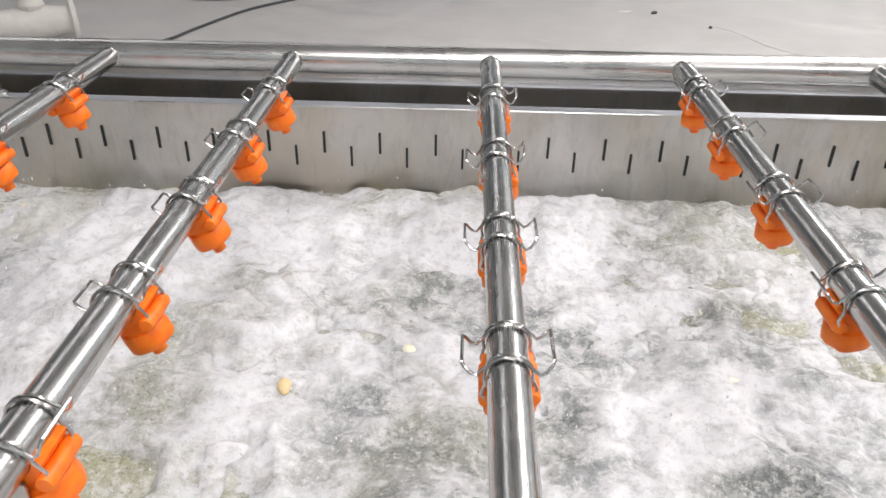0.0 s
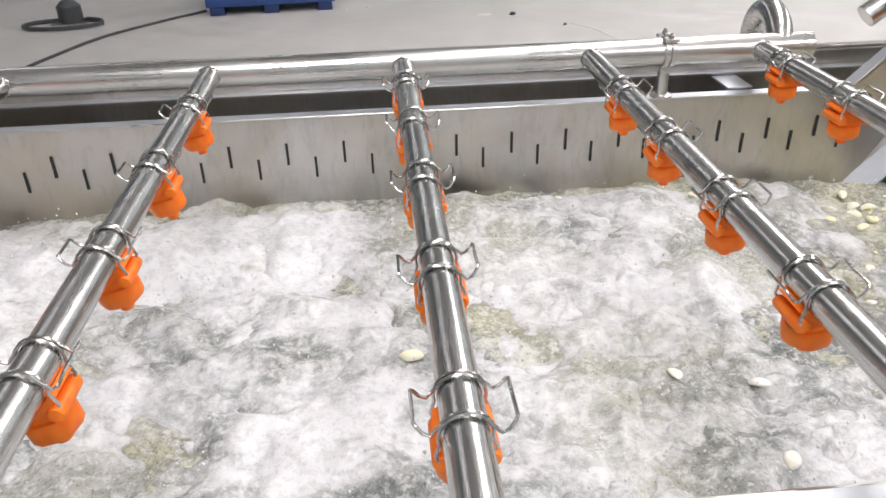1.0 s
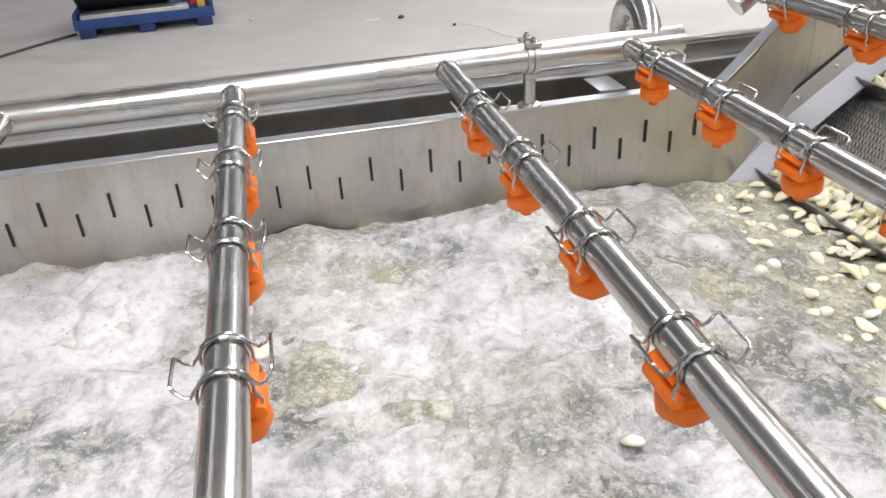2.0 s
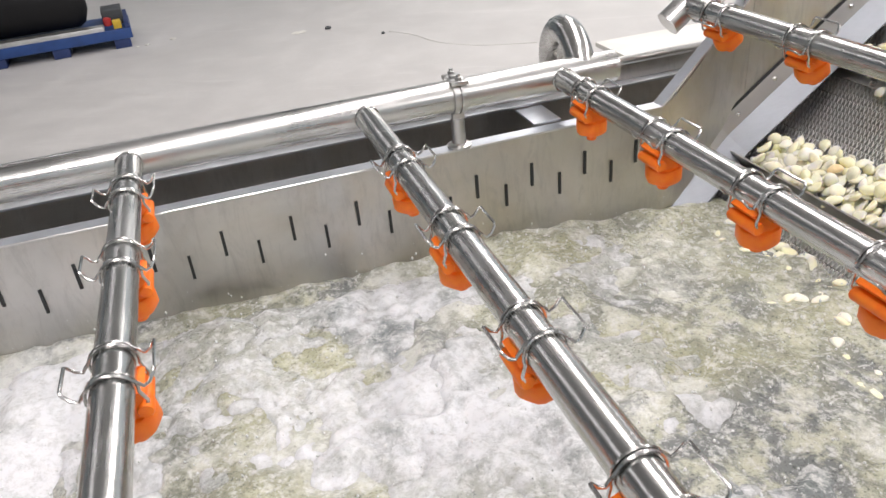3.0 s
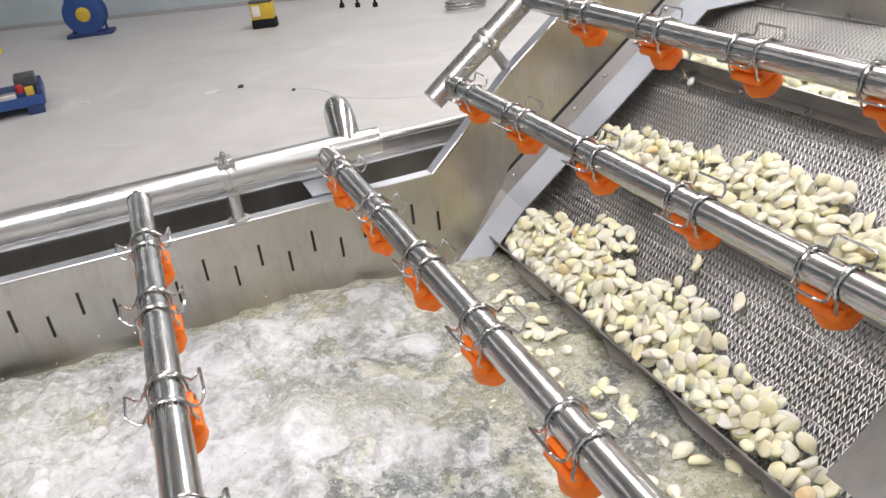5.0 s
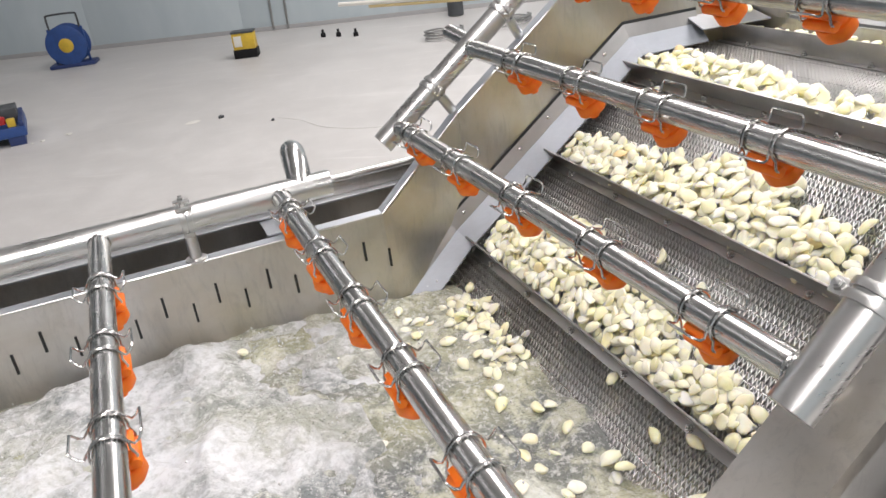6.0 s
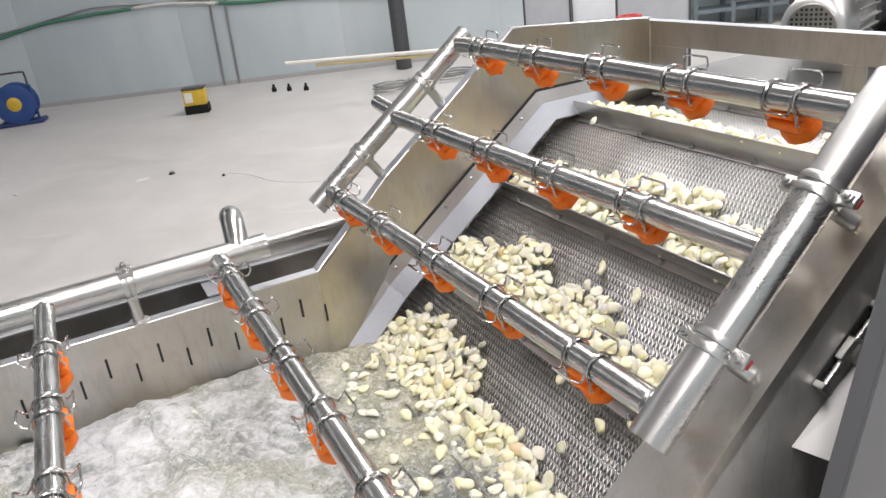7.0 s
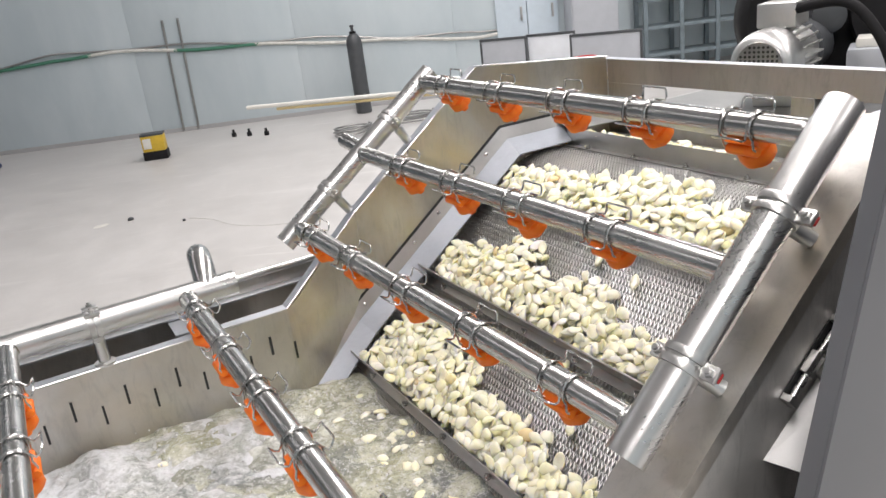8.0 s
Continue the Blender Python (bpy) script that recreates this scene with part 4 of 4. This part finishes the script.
def hose_reel():
    c = thing("hose_reel", "blue floor-standing hose reel with a yellow hub", "hose reel", at=pose(-0.86, 10.45, 0, 0, 0, -12))
    part("base", box(B(), (-0.3, -0.16, 0), (0.3, 0.16, 0.05), 0.01), NAVY, c)
    face = pose(0, 0, 0.3, 90, 0, 0)
    for y in (-0.14, 0.12):
        part("flange", lathe(B(), [(0.12, 0), (0.25, 0.002), (0.27, 0.012), (0.25, 0.02), (0.12, 0.02)], 28, pose(0, y, 0) @ face), BLUE, c)
    part("wound_hose", lathe(B(), [(0.1, -0.1)] + [(0.2 + 0.012 * (i % 2), -0.1 + 0.02 * i) for i in range(11)] + [(0.1, 0.1)], 24, face), NAVY, c)
    part("hub", lathe(B(), [(0.1, 0.142), (0.11, 0.15), (0.09, 0.165), (0.03, 0.17)], 20, face), YELLOW, c, "yellow hub")
    part("handle", sweep(B(), smooth_path([(-0.2, 0, 0.5), (-0.2, 0, 0.66), (-0.16, 0, 0.7), (0.16, 0, 0.7), (0.2, 0, 0.66), (0.2, 0, 0.5)], 5), 0.014, 8), DARKGREY, c)
    for x in (-0.22, 0.22):
        part("upright", box(B(), (x - 0.015, -0.015, 0.04), (x + 0.015, 0.015, 0.52), 0.003), BLUE, c)


def blower_unit():
    c = thing("blower_unit", "black motor unit bolted on a blue steel skid", "motor unit", at=pose(-1.86, 6.5, 0, 0, 0, 4))
    part("skid_top", box(B(), (-0.62, -0.34, 0.08), (0.62, 0.34, 0.17), 0.008), BLUE, c)
    for x in (-0.52, 0, 0.52):
        part("runner", box(B(), (x - 0.07, -0.33, 0), (x + 0.07, 0.33, 0.08), 0.006), NAVY, c)
    part("drum", lathe(B(), [(0.16, -0.5), (0.22, -0.47), (0.235, -0.4), (0.235, 0.3), (0.2, 0.36), (0.1, 0.4)], 28, pose(-0.1, 0.02, 0.42, 0, 90, 0)), BLACK, c)
    part("front_tray", box(B(), (-0.55, -0.33, 0.16), (0.4, -0.2, 0.21), 0.01), ALU, c)
    for x in (-0.615, 0.575):
        part("end_rail", box(B(), (x, -0.33, 0.171), (x + 0.04, 0.33, 0.22), 0.006), NAVY, c)
    part("red_cap", lathe(B(), [(0.035, 0), (0.035, 0.06), (0.02, 0.07)], 14, pose(0.44, -0.25, 0.2)), RED, c, "red cap")
    part("yellow_plug", box(B(), (0.48, -0.3, 0.16), (0.55, -0.22, 0.24), 0.008), YELLOW, c, "yellow plug")
    part("bracket", box(B(), (0.4, -0.1, 0.16), (0.58, 0.2, 0.3), 0.01), DARKGREY, c)
    part("brass_valve", lathe(B(), [(0.025, 0), (0.035, 0.01), (0.035, 0.05), (0.015, 0.06), (0.015, 0.09)], 10, pose(0.35, 0.2, 0.5)), YELLOW, c)


def floor_clutter():
    pts = [(-4.3, 3.2, 0.012), (-3.87, 3.88, 0.012), (-3.62, 4.3, 0.012), (-3.5, 4.7, 0.012), (-3.25, 5.39, 0.012), (-2.85, 5.95, 0.012), (-2.5, 6.35, 0.012)]
    solid("floor_cable", sweep(B(), smooth_path(pts), 0.012, 6), DARKGREY, "dark cable trailing across the concrete floor", "cable")
    coil = [(-3.75 + 0.36 * math.cos(a * 0.35), 5.95 + 0.2 * math.sin(a * 0.35), 0.012 + 0.0006 * a) for a in range(40)]
    solid("floor_cable", sweep(B(), coil, 0.014, 6), DARKGREY, "dark cable looped on the concrete floor", "cable")
    p = thing("floor_pump", "small grey-green pump standing on the floor", "pump", at=pose(-3.72, 6.1, 0))
    part("casing", lathe(B(), [(0.1, 0), (0.11, 0.02), (0.11, 0.16), (0.07, 0.2), (0.03, 0.22)], 16), DARKGREY, p)
    part("foot_plate", box(B(), (-0.16, -0.12, 0), (0.16, 0.12, 0.015), 0.003), DULL, p)
    w = thing("white_valve", "white painted cast valve body on the floor", "valve", at=pose(-4.55, 4.15, 0, 0, 0, 30))
    part("body", lathe(B(), [(0.1, -0.3), (0.16, -0.29), (0.16, -0.26), (0.1, -0.24), (0.13, 0.0), (0.1, 0.24), (0.16, 0.26), (0.16, 0.29), (0.1, 0.3)], 20, pose(0, 0, 0.165, 0, 90, 0)), OFFWHITE, w)
    part("bonnet", lathe(B(), [(0.08, 0.25), (0.1, 0.3), (0.06, 0.36), (0.03, 0.42)], 16), OFFWHITE, w)
    part("hand_wheel", sweep(B(), [(0.13 * math.cos(a * 0.5236), 0.13 * math.sin(a * 0.5236), 0.42) for a in range(12)], 0.014, 6, closed=True), OFFWHITE, w)
    part("spoke", box(B(), (-0.13, -0.01, 0.412), (0.13, 0.01, 0.428), 0.002), OFFWHITE, w)
    for x, y, r, flat, mat, label, group in (
            (0.455, 5.65, 0.032, 0.55, DARKGREY, "small dark scrap lying on the concrete floor", "scraps on the floor"),
            (0.843, 5.16, 0.024, 0.5, DARKGREY, "small dark scrap lying on the concrete floor", "scraps on the floor"),
            (-1.206, 6.162, 0.022, 0.2, OFFWHITE, "pale chip of plaster on the concrete floor", "pale chips on the floor"),
            (-1.12, 6.192, 0.03, 0.2, OFFWHITE, "pale chip of plaster on the concrete floor", "pale chips on the floor"),
            (-0.89, 6.249, 0.045, 0.15, OFFWHITE, "pale chip of plaster on the concrete floor", "pale chips on the floor"),
            (0.2, 5.7, 0.07, 0.08, OFFWHITE, "pale smear of plaster on the concrete floor", "pale chips on the floor")):
        rnd = random.Random(int(x * 100))
        bm = B()
        bmesh.ops.create_icosphere(bm, subdivisions=2, radius=1)
        for v in bm.verts:
            v.co *= rnd.uniform(0.75, 1.2)
            v.co = Vector((v.co.x * r, v.co.y * r * 0.7, (max(-0.6, v.co.z) + 0.6) * r * flat))
        solid("debris", bm, mat, label, "debris", group, at=pose(x, y, 0, 0, 0, x * 90))
    solid("thin_wire", sweep(B(), smooth_path([(0.9, 5.2, 0.004), (1.05, 4.95, 0.004), (1.15, 4.6, 0.004), (1.4, 4.3, 0.004), (1.8, 4.1, 0.004)]), 0.002, 5), PALEHOSE, "thin grey wire lying on the concrete floor", "wire")
    for x, y in ((2.39, 9.04), (2.56, 8.86), (2.74, 8.64)):
        solid("anchor_stub", lathe(B(), [(0.035, 0), (0.035, 0.05), (0.018, 0.06), (0.018, 0.1)], 10, Matrix.Translation((x, y, 0))), BLACK, "short dark anchor stub standing on the floor", "anchor", "anchor stubs")
    for x, y, r in ((4.4, 7.35, 0.3), (3.5, 7.35, 0.24)):
        pts = [(x + (r + 0.02 * math.sin(a * 1.7)) * math.cos(a * 0.4), y + (r * 0.8) * math.sin(a * 0.4), 0.014 + 0.0022 * a) for a in range(48)]
        solid("hose_coil", sweep(B(), pts, 0.013, 6), DULL, "grey hose coiled on the concrete floor", "hose")
    rod = thing("white_rod", "long pale plastic rod resting across two trestles", "rod")
    d = Vector((2.385 - 1.383, 3.463 - 4.316, 0)).normalized()
    a = Vector((1.383, 4.316, 0.99))
    part("rod", sweep(B(), [a, a + d * 3.2], 0.016, 10), OFFWHITE, rod)
    # thinner bar added below the rod to give it an ochre underside
    part("under_rod", sweep(B(), [a + d * 0.25 + Vector((0, 0, -0.03)), a + d * 3.2 + Vector((0, 0, -0.03))], 0.011, 10), OCHRE, rod, "ochre underside of the rod")
    for k in (2.1, 2.9):
        t = thing("trestle", "dark steel trestle holding the rod", "trestle", "trestles")
        c = a + d * k
        for q in (-1, 1):
            n = Vector((-d.y, d.x, 0)) * 0.2 * q
            part("leg", sweep(B(), [c + Vector((0, 0, -0.06)), Vector((c.x, c.y, 0)) + n], 0.014, 8), DARKGREY, t)
        part("top_bar", box(B(), (c.x - 0.06, c.y - 0.06, 0.935), (c.x + 0.06, c.y + 0.06, 0.948), 0.002), DARKGREY, t)


def wall_services():
    hose = [(-4.4, 1.05), (-3.37, 1.21), (-2.6, 1.29), (-1.7, 1.28), (-0.9, 1.23), (0.1, 1.15), (1.3, 1.07), (2.0, 1.0), (2.6, 0.93), (3.8, 0.84), (4.4, 0.86)]
    for dz, mat, x0, x1, off, name in ((0.0, GREENHOSE, -5, -2.0, 0.03, "green"), (0.0, PALEHOSE, -2.05, -0.75, 0.03, "pale"), (0.0, GREENHOSE, -0.8, 0.45, 0.03, "green"), (0.0, PALEHOSE, 0.4, 5, 0.03, "pale"), (0.055, DULL, -5, 5, 0.028, "grey")):
        x0, x1 = max(x0, hose[0][0]), min(x1, hose[-1][0])
        n = max(4, int((x1 - x0) / 0.12))
        xs = [x0 + (x1 - x0) * i / n for i in range(n + 1)]
        pts = [on_wall(x, float(np.interp(x, [p[0] for p in hose], [p[1] for p in hose])) + dz + 0.02 * math.sin(x * 3.1 + dz * 60), off) for x in xs]
        solid("wall_hose", sweep(B(), pts, 0.025 if dz == 0 else 0.014, 8), mat, name + " hose slung along the painted wall", "hose")
    for x in (-0.93, -0.7):
        bm = sweep(B(), [on_wall(x, 0.0, 0.02), on_wall(x + 0.05, 1.65, 0.02)], 0.018, 8)
        solid("conduit", bm, DULL, "thin grey conduit running up the wall", "conduit", "wall conduits")
    d = thing("metal_door", "pale blue-white double door leaf against the wall", "door", at=HALL)
    for x0, x1 in ((4.05, 4.52), (4.53, 5.0)):
        leaf = part("leaf", box(B(), (x0, -0.06, 0.02), (x1, -0.012, 2.2), 0.006), PALEBLUE, d)
        part("handle", box(B(), (x1 - 0.1, -0.085, 1.0), (x1 - 0.07, -0.061, 1.2), 0.004), DULL, leaf)
    c = thing("storage_locker", "grey-brown steel locker against the wall", "locker", at=HALL)
    part("carcass", box(B(), (5.1, -0.5, 0), (5.8, -0.02, 1.9), 0.008), GREYBOARD, c)
    part("door", box(B(), (5.12, -0.52, 0.06), (5.78, -0.502, 1.86), 0.004), GREYBOARD, c)
    # framed boards stood on edge
    for x, y, w, mat in ((4.38, 5.06, 0.47, GREYBOARD), (4.76, 4.75, 0.48, WHITE), (4.84, 4.0, 0.65, GREYBOARD)):
        m = Matrix.Translation((x, y, 0)) @ Matrix.Rotation(radians(-52), 4, "Z")
        b = thing("framed_board", "pale framed board standing on edge on a low stand", "board", "framed boards", at=m)
        panel = part("panel", box(B(), (-w / 2, -0.012, 0.3), (w / 2, 0.012, 1.08), 0.002), mat, b)
        for lo, hi in (((-w / 2 - 0.02, -0.02, 1.08), (w / 2 + 0.02, 0.02, 1.105)), ((-w / 2 - 0.02, -0.02, 0.275), (w / 2 + 0.02, 0.02, 0.3)), ((-w / 2 - 0.02, -0.02, 0.3), (-w / 2, 0.02, 1.08)), ((w / 2, -0.02, 0.3), (w / 2 + 0.02, 0.02, 1.08))):
            part("frame_bar", box(B(), lo, hi, 0.003), DARKGREY, panel)
        for q in (-1, 1):
            part("foot", box(B(), (q * w * 0.4 - 0.015, -0.15, 0), (q * w * 0.4 + 0.015, 0.15, 0.275), 0.003), DARKGREY, b)
    r = thing("steel_rack", "blue-grey open steel storage rack by the wall", "rack", at=HALL)
    for x in (6.2, 6.75, 7.3, 7.9):
        for y in (-0.5, -0.08):
            part("post", box(B(), (x - 0.03, y - 0.03, 0), (x + 0.03, y + 0.03, 2.4), 0.003), RACK, r)
    for z in (0.25, 0.65, 1.05, 1.45, 1.9):
        part("shelf", box(B(), (6.2, -0.52, z), (7.9, -0.06, z + 0.05), 0.003), RACK, r)


RACK = paint("rack_paint", (0.16, 0.2, 0.22), 0.5)


def gear_motor():
    base = thing("motor_stand", "steel stand carrying the drive motor behind the conveyor", "machine frame")
    part("stand", box(B(), (1.72, -0.75, 0), (2.75, 0.5, 1.22), 0.006), PLATE, base)
    part("mount_plate", box(B(), (1.78, -0.5, 1.22), (2.6, 0.42, 1.235), 0.002), DULL, base)
    at = Matrix.Translation((2.015, -0.055, 1.405)) @ Matrix.Rotation(radians(200), 4, "Z") @ Matrix.Rotation(radians(90), 4, "Y") @ Matrix.Scale(1.15, 4)
    m = thing("electric_motor", "grey cast aluminium electric motor with ribbed body and fan cover", "motor", at=at)
    cover = part("fan_cover", lathe(B(), [(0.03, 0.135), (0.07, 0.132), (0.088, 0.115), (0.093, 0.08), (0.093, 0.03), (0.085, 0.03)], 28), ALU, m)
    part("grille", lathe(B(), [(0.066, 0.1325), (0.064, 0.1355), (0.012, 0.1372)], 24), DULL, cover)
    # near-black discs painted on for the dark of the grille's holes
    bm = B()
    for gx in range(-4, 5):
        for gy in range(-4, 5):
            if math.hypot(gx, gy) < 4.6:
                lathe(bm, [(0.0042, 0.1372), (0.0042, 0.1382)], 6, Matrix.Translation((gx * 0.0125, gy * 0.0125, 0)))
    part("grille_holes", bm, SLOT, cover)
    bm = lathe(B(), [(0.07, 0.03), (0.076, 0.02), (0.076, -0.17), (0.06, -0.18)], 28)
    frame_body = part("body", bm, ALU, m)
    for k in range(20):
        a = 2 * math.pi * k / 20
        part("rib", box(B(), (0.074, -0.0025, -0.16), (0.092, 0.0025, 0.02), 0.001, Matrix.Rotation(a, 4, "Z")), ALU, frame_body)
    part("terminal_box", box(B(), (-0.155, -0.055, -0.13), (-0.085, 0.055, 0.0), 0.006), ALU, m)
    part("foot_block", box(B(), (0.08, -0.07, -0.14), (0.147, 0.07, -0.02), 0.004), ALU, m)
    part("gearbox", lathe(B(), [(0.06, -0.18), (0.085, -0.19), (0.085, -0.3), (0.05, -0.33)], 20), DARKGREY, m)
    g = thing("belt_guard", "large round black drive guard behind the motor", "guard")
    part("disc", lathe(B(), [(0.1, -0.09), (0.262, -0.085), (0.28, -0.06), (0.28, 0.06), (0.262, 0.085), (0.1, 0.09)], 40, Matrix.Translation((2.44, 0.10, 1.5)) @ Matrix.Rotation(radians(-128), 4, "Z") @ Matrix.Rotation(radians(90), 4, "Y")), BLACK, g)
    part("hub", lathe(B(), [(0.05, 0.09), (0.06, 0.1), (0.06, 0.16), (0.04, 0.17)], 16, Matrix.Translation((2.44, 0.10, 1.5)) @ Matrix.Rotation(radians(-128), 4, "Z") @ Matrix.Rotation(radians(90), 4, "Y")), DARKGREY, g)
    for k, pts in enumerate(([(2.05, -0.1, 1.56), (2.1, -0.25, 1.57), (2.12, -0.36, 1.45), (2.15, -0.42, 1.26)], [(2.35, -0.45, 1.55), (2.2, -0.48, 1.48), (2.12, -0.46, 1.36), (2.1, -0.44, 1.25)])):
        solid("motor_cable", sweep(B(), smooth_path(pts), 0.017, 10), BLACK, "thick black cable curving down from the drive", "cable", "motor cables")
    b = thing("speed_reducer", "grey cast gear reducer with a pale flat lid", "gearbox", at=pose(2.34, -0.2, 1.235, 0, 0, 30))
    part("housing", box(B(), (-0.09, -0.08, 0), (0.09, 0.08, 0.17), 0.012), GREYBOARD, b)
    part("lid", box(B(), (-0.06, -0.055, 0.17), (0.06, 0.055, 0.2), 0.006), OFFWHITE, b, "pale flat lid")
    c = thing("drive_coupling", "dark round coupling housing beside the gear reducer", "coupling", at=pose(2.62, -0.17, 1.235))
    part("shell", lathe(B(), [(0.1, -0.14), (0.21, -0.13), (0.22, -0.1), (0.22, 0.1), (0.21, 0.13), (0.1, 0.14)], 28, pose(0, 0, 0.28, 0, 90, 35)), BLACK, c)
    part("saddle_foot", box(B(), (-0.1, -0.09, 0), (0.1, 0.09, 0.07), 0.008), BLACK, c)


def near_side():
    c = thing("side_guard", "grey painted guard panel standing beside the conveyor", "guard panel")
    lean = [(0.482 + 0.26 * (z - 1.151), z) for z in (0.0, 1.64)]
    part("panel", prism(B(), [(lean[0][0], -1.31, 0), (lean[1][0], -1.31, 1.64), (1.3, -1.31, 1.64), (1.3, -1.31, 0)], (0, -0.004, 0)), CABINET, c, smooth=0)
    part("folded_edge", prism(B(), [(lean[0][0], -1.3095, 0), (lean[1][0], -1.3095, 1.64), (lean[1][0] + 0.004, -1.3095, 1.64), (lean[0][0] + 0.004, -1.3095, 0)], (0, 0.025, 0)), CABINET, c, smooth=0)
    t = thing("belt_tensioner", "steel belt tensioner screw in a dark slot on the side plate", "tensioner")
    y = NEAR_Y - 0.0575
    m = Matrix.Translation((0.556, y, 1.201)) @ Matrix.Rotation(-radians(SLOPE + 4), 4, "Y")
    # near-black inlay in place of the slot's shaded depth
    bm = prism(B(), [(x, 0, z) for x, z in arc(0.013, 0, 0.013, 90, 270, 8) + arc(0.122, 0, 0.013, -90, 90, 8)], (0, -0.0015, 0))
    bmesh.ops.transform(bm, matrix=m, verts=bm.verts)
    part("slot", bm, SLOT, t, "dark slot", smooth=0)
    part("screw", sweep(B(), [m @ Vector((0.008, -0.008, 0)), m @ Vector((0.127, -0.008, 0))], 0.0055, 12), WIRE, t)
    part("block", box(B(), (0.045, -0.013, -0.012), (0.08, -0.0018, 0.012), 0.002, m), CLAMP, t)
    for x in (0.002, 0.133):
        part("end_lug", box(B(), (x - 0.005, -0.016, -0.013), (x + 0.005, -0.0004, 0.013), 0.0015, m), CLAMP, t)
    part("bearing_cap", lathe(B(), [(0.019, 0), (0.022, 0.004), (0.022, 0.02), (0.015, 0.026)], 18, Matrix.Translation((0.642, y - 0.001, 1.221)) @ Matrix.Rotation(radians(90), 4, "X")), OFFWHITE, t, "white plastic bearing cap")
    # plate added and tilted upwards so that it catches light as a pale patch
    d = thing("drip_tray", "tilted steel plate added to catch light below the conveyor's side plate", "tray", kind="structure")
    bm = prism(B(), [(0.515, y - 0.001, 1.122), (0.80, y - 0.001, 1.35), (0.80, -1.29, 1.318), (0.555, -1.29, 1.112)], (0.002, 0, -0.003))
    part("tray_floor", bm, DULL, d, smooth=0)
    part("tray_lip", prism(B(), [(0.555, -1.291, 1.112), (0.80, -1.291, 1.318), (0.80, -1.291, 1.33), (0.555, -1.291, 1.124)], (0, -0.002, 0)), BRIGHT, d, smooth=0)


def hand_valve():
    v = thing("hand_valve", "red hand wheel valve on a steel standpipe", "valve", at=pose(2.243, 1.2, 0))
    part("standpipe", sweep(B(), [(0, 0, 0), (0, 0, 1.29)], 0.021, 14), DULL, v)
    part("valve_body", lathe(B(), [(0.02, 1.27), (0.035, 1.275), (0.035, 1.305), (0.012, 1.312), (0.012, 1.335)], 14), DULL, v)
    wheel = part("hand_wheel", sweep(B(), [(0.055 * math.cos(a * 0.524), 0.055 * math.sin(a * 0.524), 1.335) for a in range(12)], 0.009, 8, closed=True), RED, v, "red hand wheel")
    for a in (0, 60, 120):
        part("spoke", box(B(), (-0.05, -0.006, 1.331), (0.05, 0.006, 1.339), 0.002, Matrix.Rotation(radians(a), 4, "Z")), RED, wheel)


def low_bench():
    b = thing("low_bench", "low bench with a pale board top standing on the floor", "bench")
    part("board", box(B(), (1.3, 1.8, 0.475), (2.1, 2.26, 0.5), 0.003), OFFWHITE, b)
    for x in (1.36, 2.04):
        for y in (1.86, 2.2):
            part("leg", box(B(), (x - 0.02, y - 0.02, 0), (x + 0.02, y + 0.02, 0.475), 0.002), DARKGREY, b)


gas_cylinder()
low_bench()
charger_box()
hose_reel()
blower_unit()
floor_clutter()
wall_services()
gear_motor()
near_side()
hand_valve()


# ---- moving things ----
def motions():
    for ob, s, local in RIDERS:
        if s + SPEED * 8 < S_KINK - 0.09:
            rows = [(t, on_belt(s + SPEED * t) @ local) for t in (0.0, 8.0)]
        else:
            rows = [(t / 2, on_belt(s + SPEED * t / 2) @ local) for t in range(17)]
        walk(ob, rows)
    for k, ob in enumerate(SHEETS):
        rows = []
        for i in range(33):
            t = i * 0.25
            w = 2 * math.pi * t
            rows.append((t, pose(0.03 * math.sin(w * (0.45 + 0.1 * k) + k * 2.1), 0.028 * math.cos(w * (0.55 - 0.08 * k) + k), 0.011 * math.sin(w * (0.9 + 0.23 * k) + k * 2.2))))
        walk(ob, rows)
    for k, ob in enumerate(DROPS):
        rows = []
        for i in range(41):
            t = i * 0.2
            rows.append((t, pose(0.04 * math.sin(t * 5 + k * 1.7), 0.04 * math.cos(t * 4 + k), 0.03 * math.sin(t * 9 + k * 1.6) - 0.01)))
        walk(ob, rows)


motions()
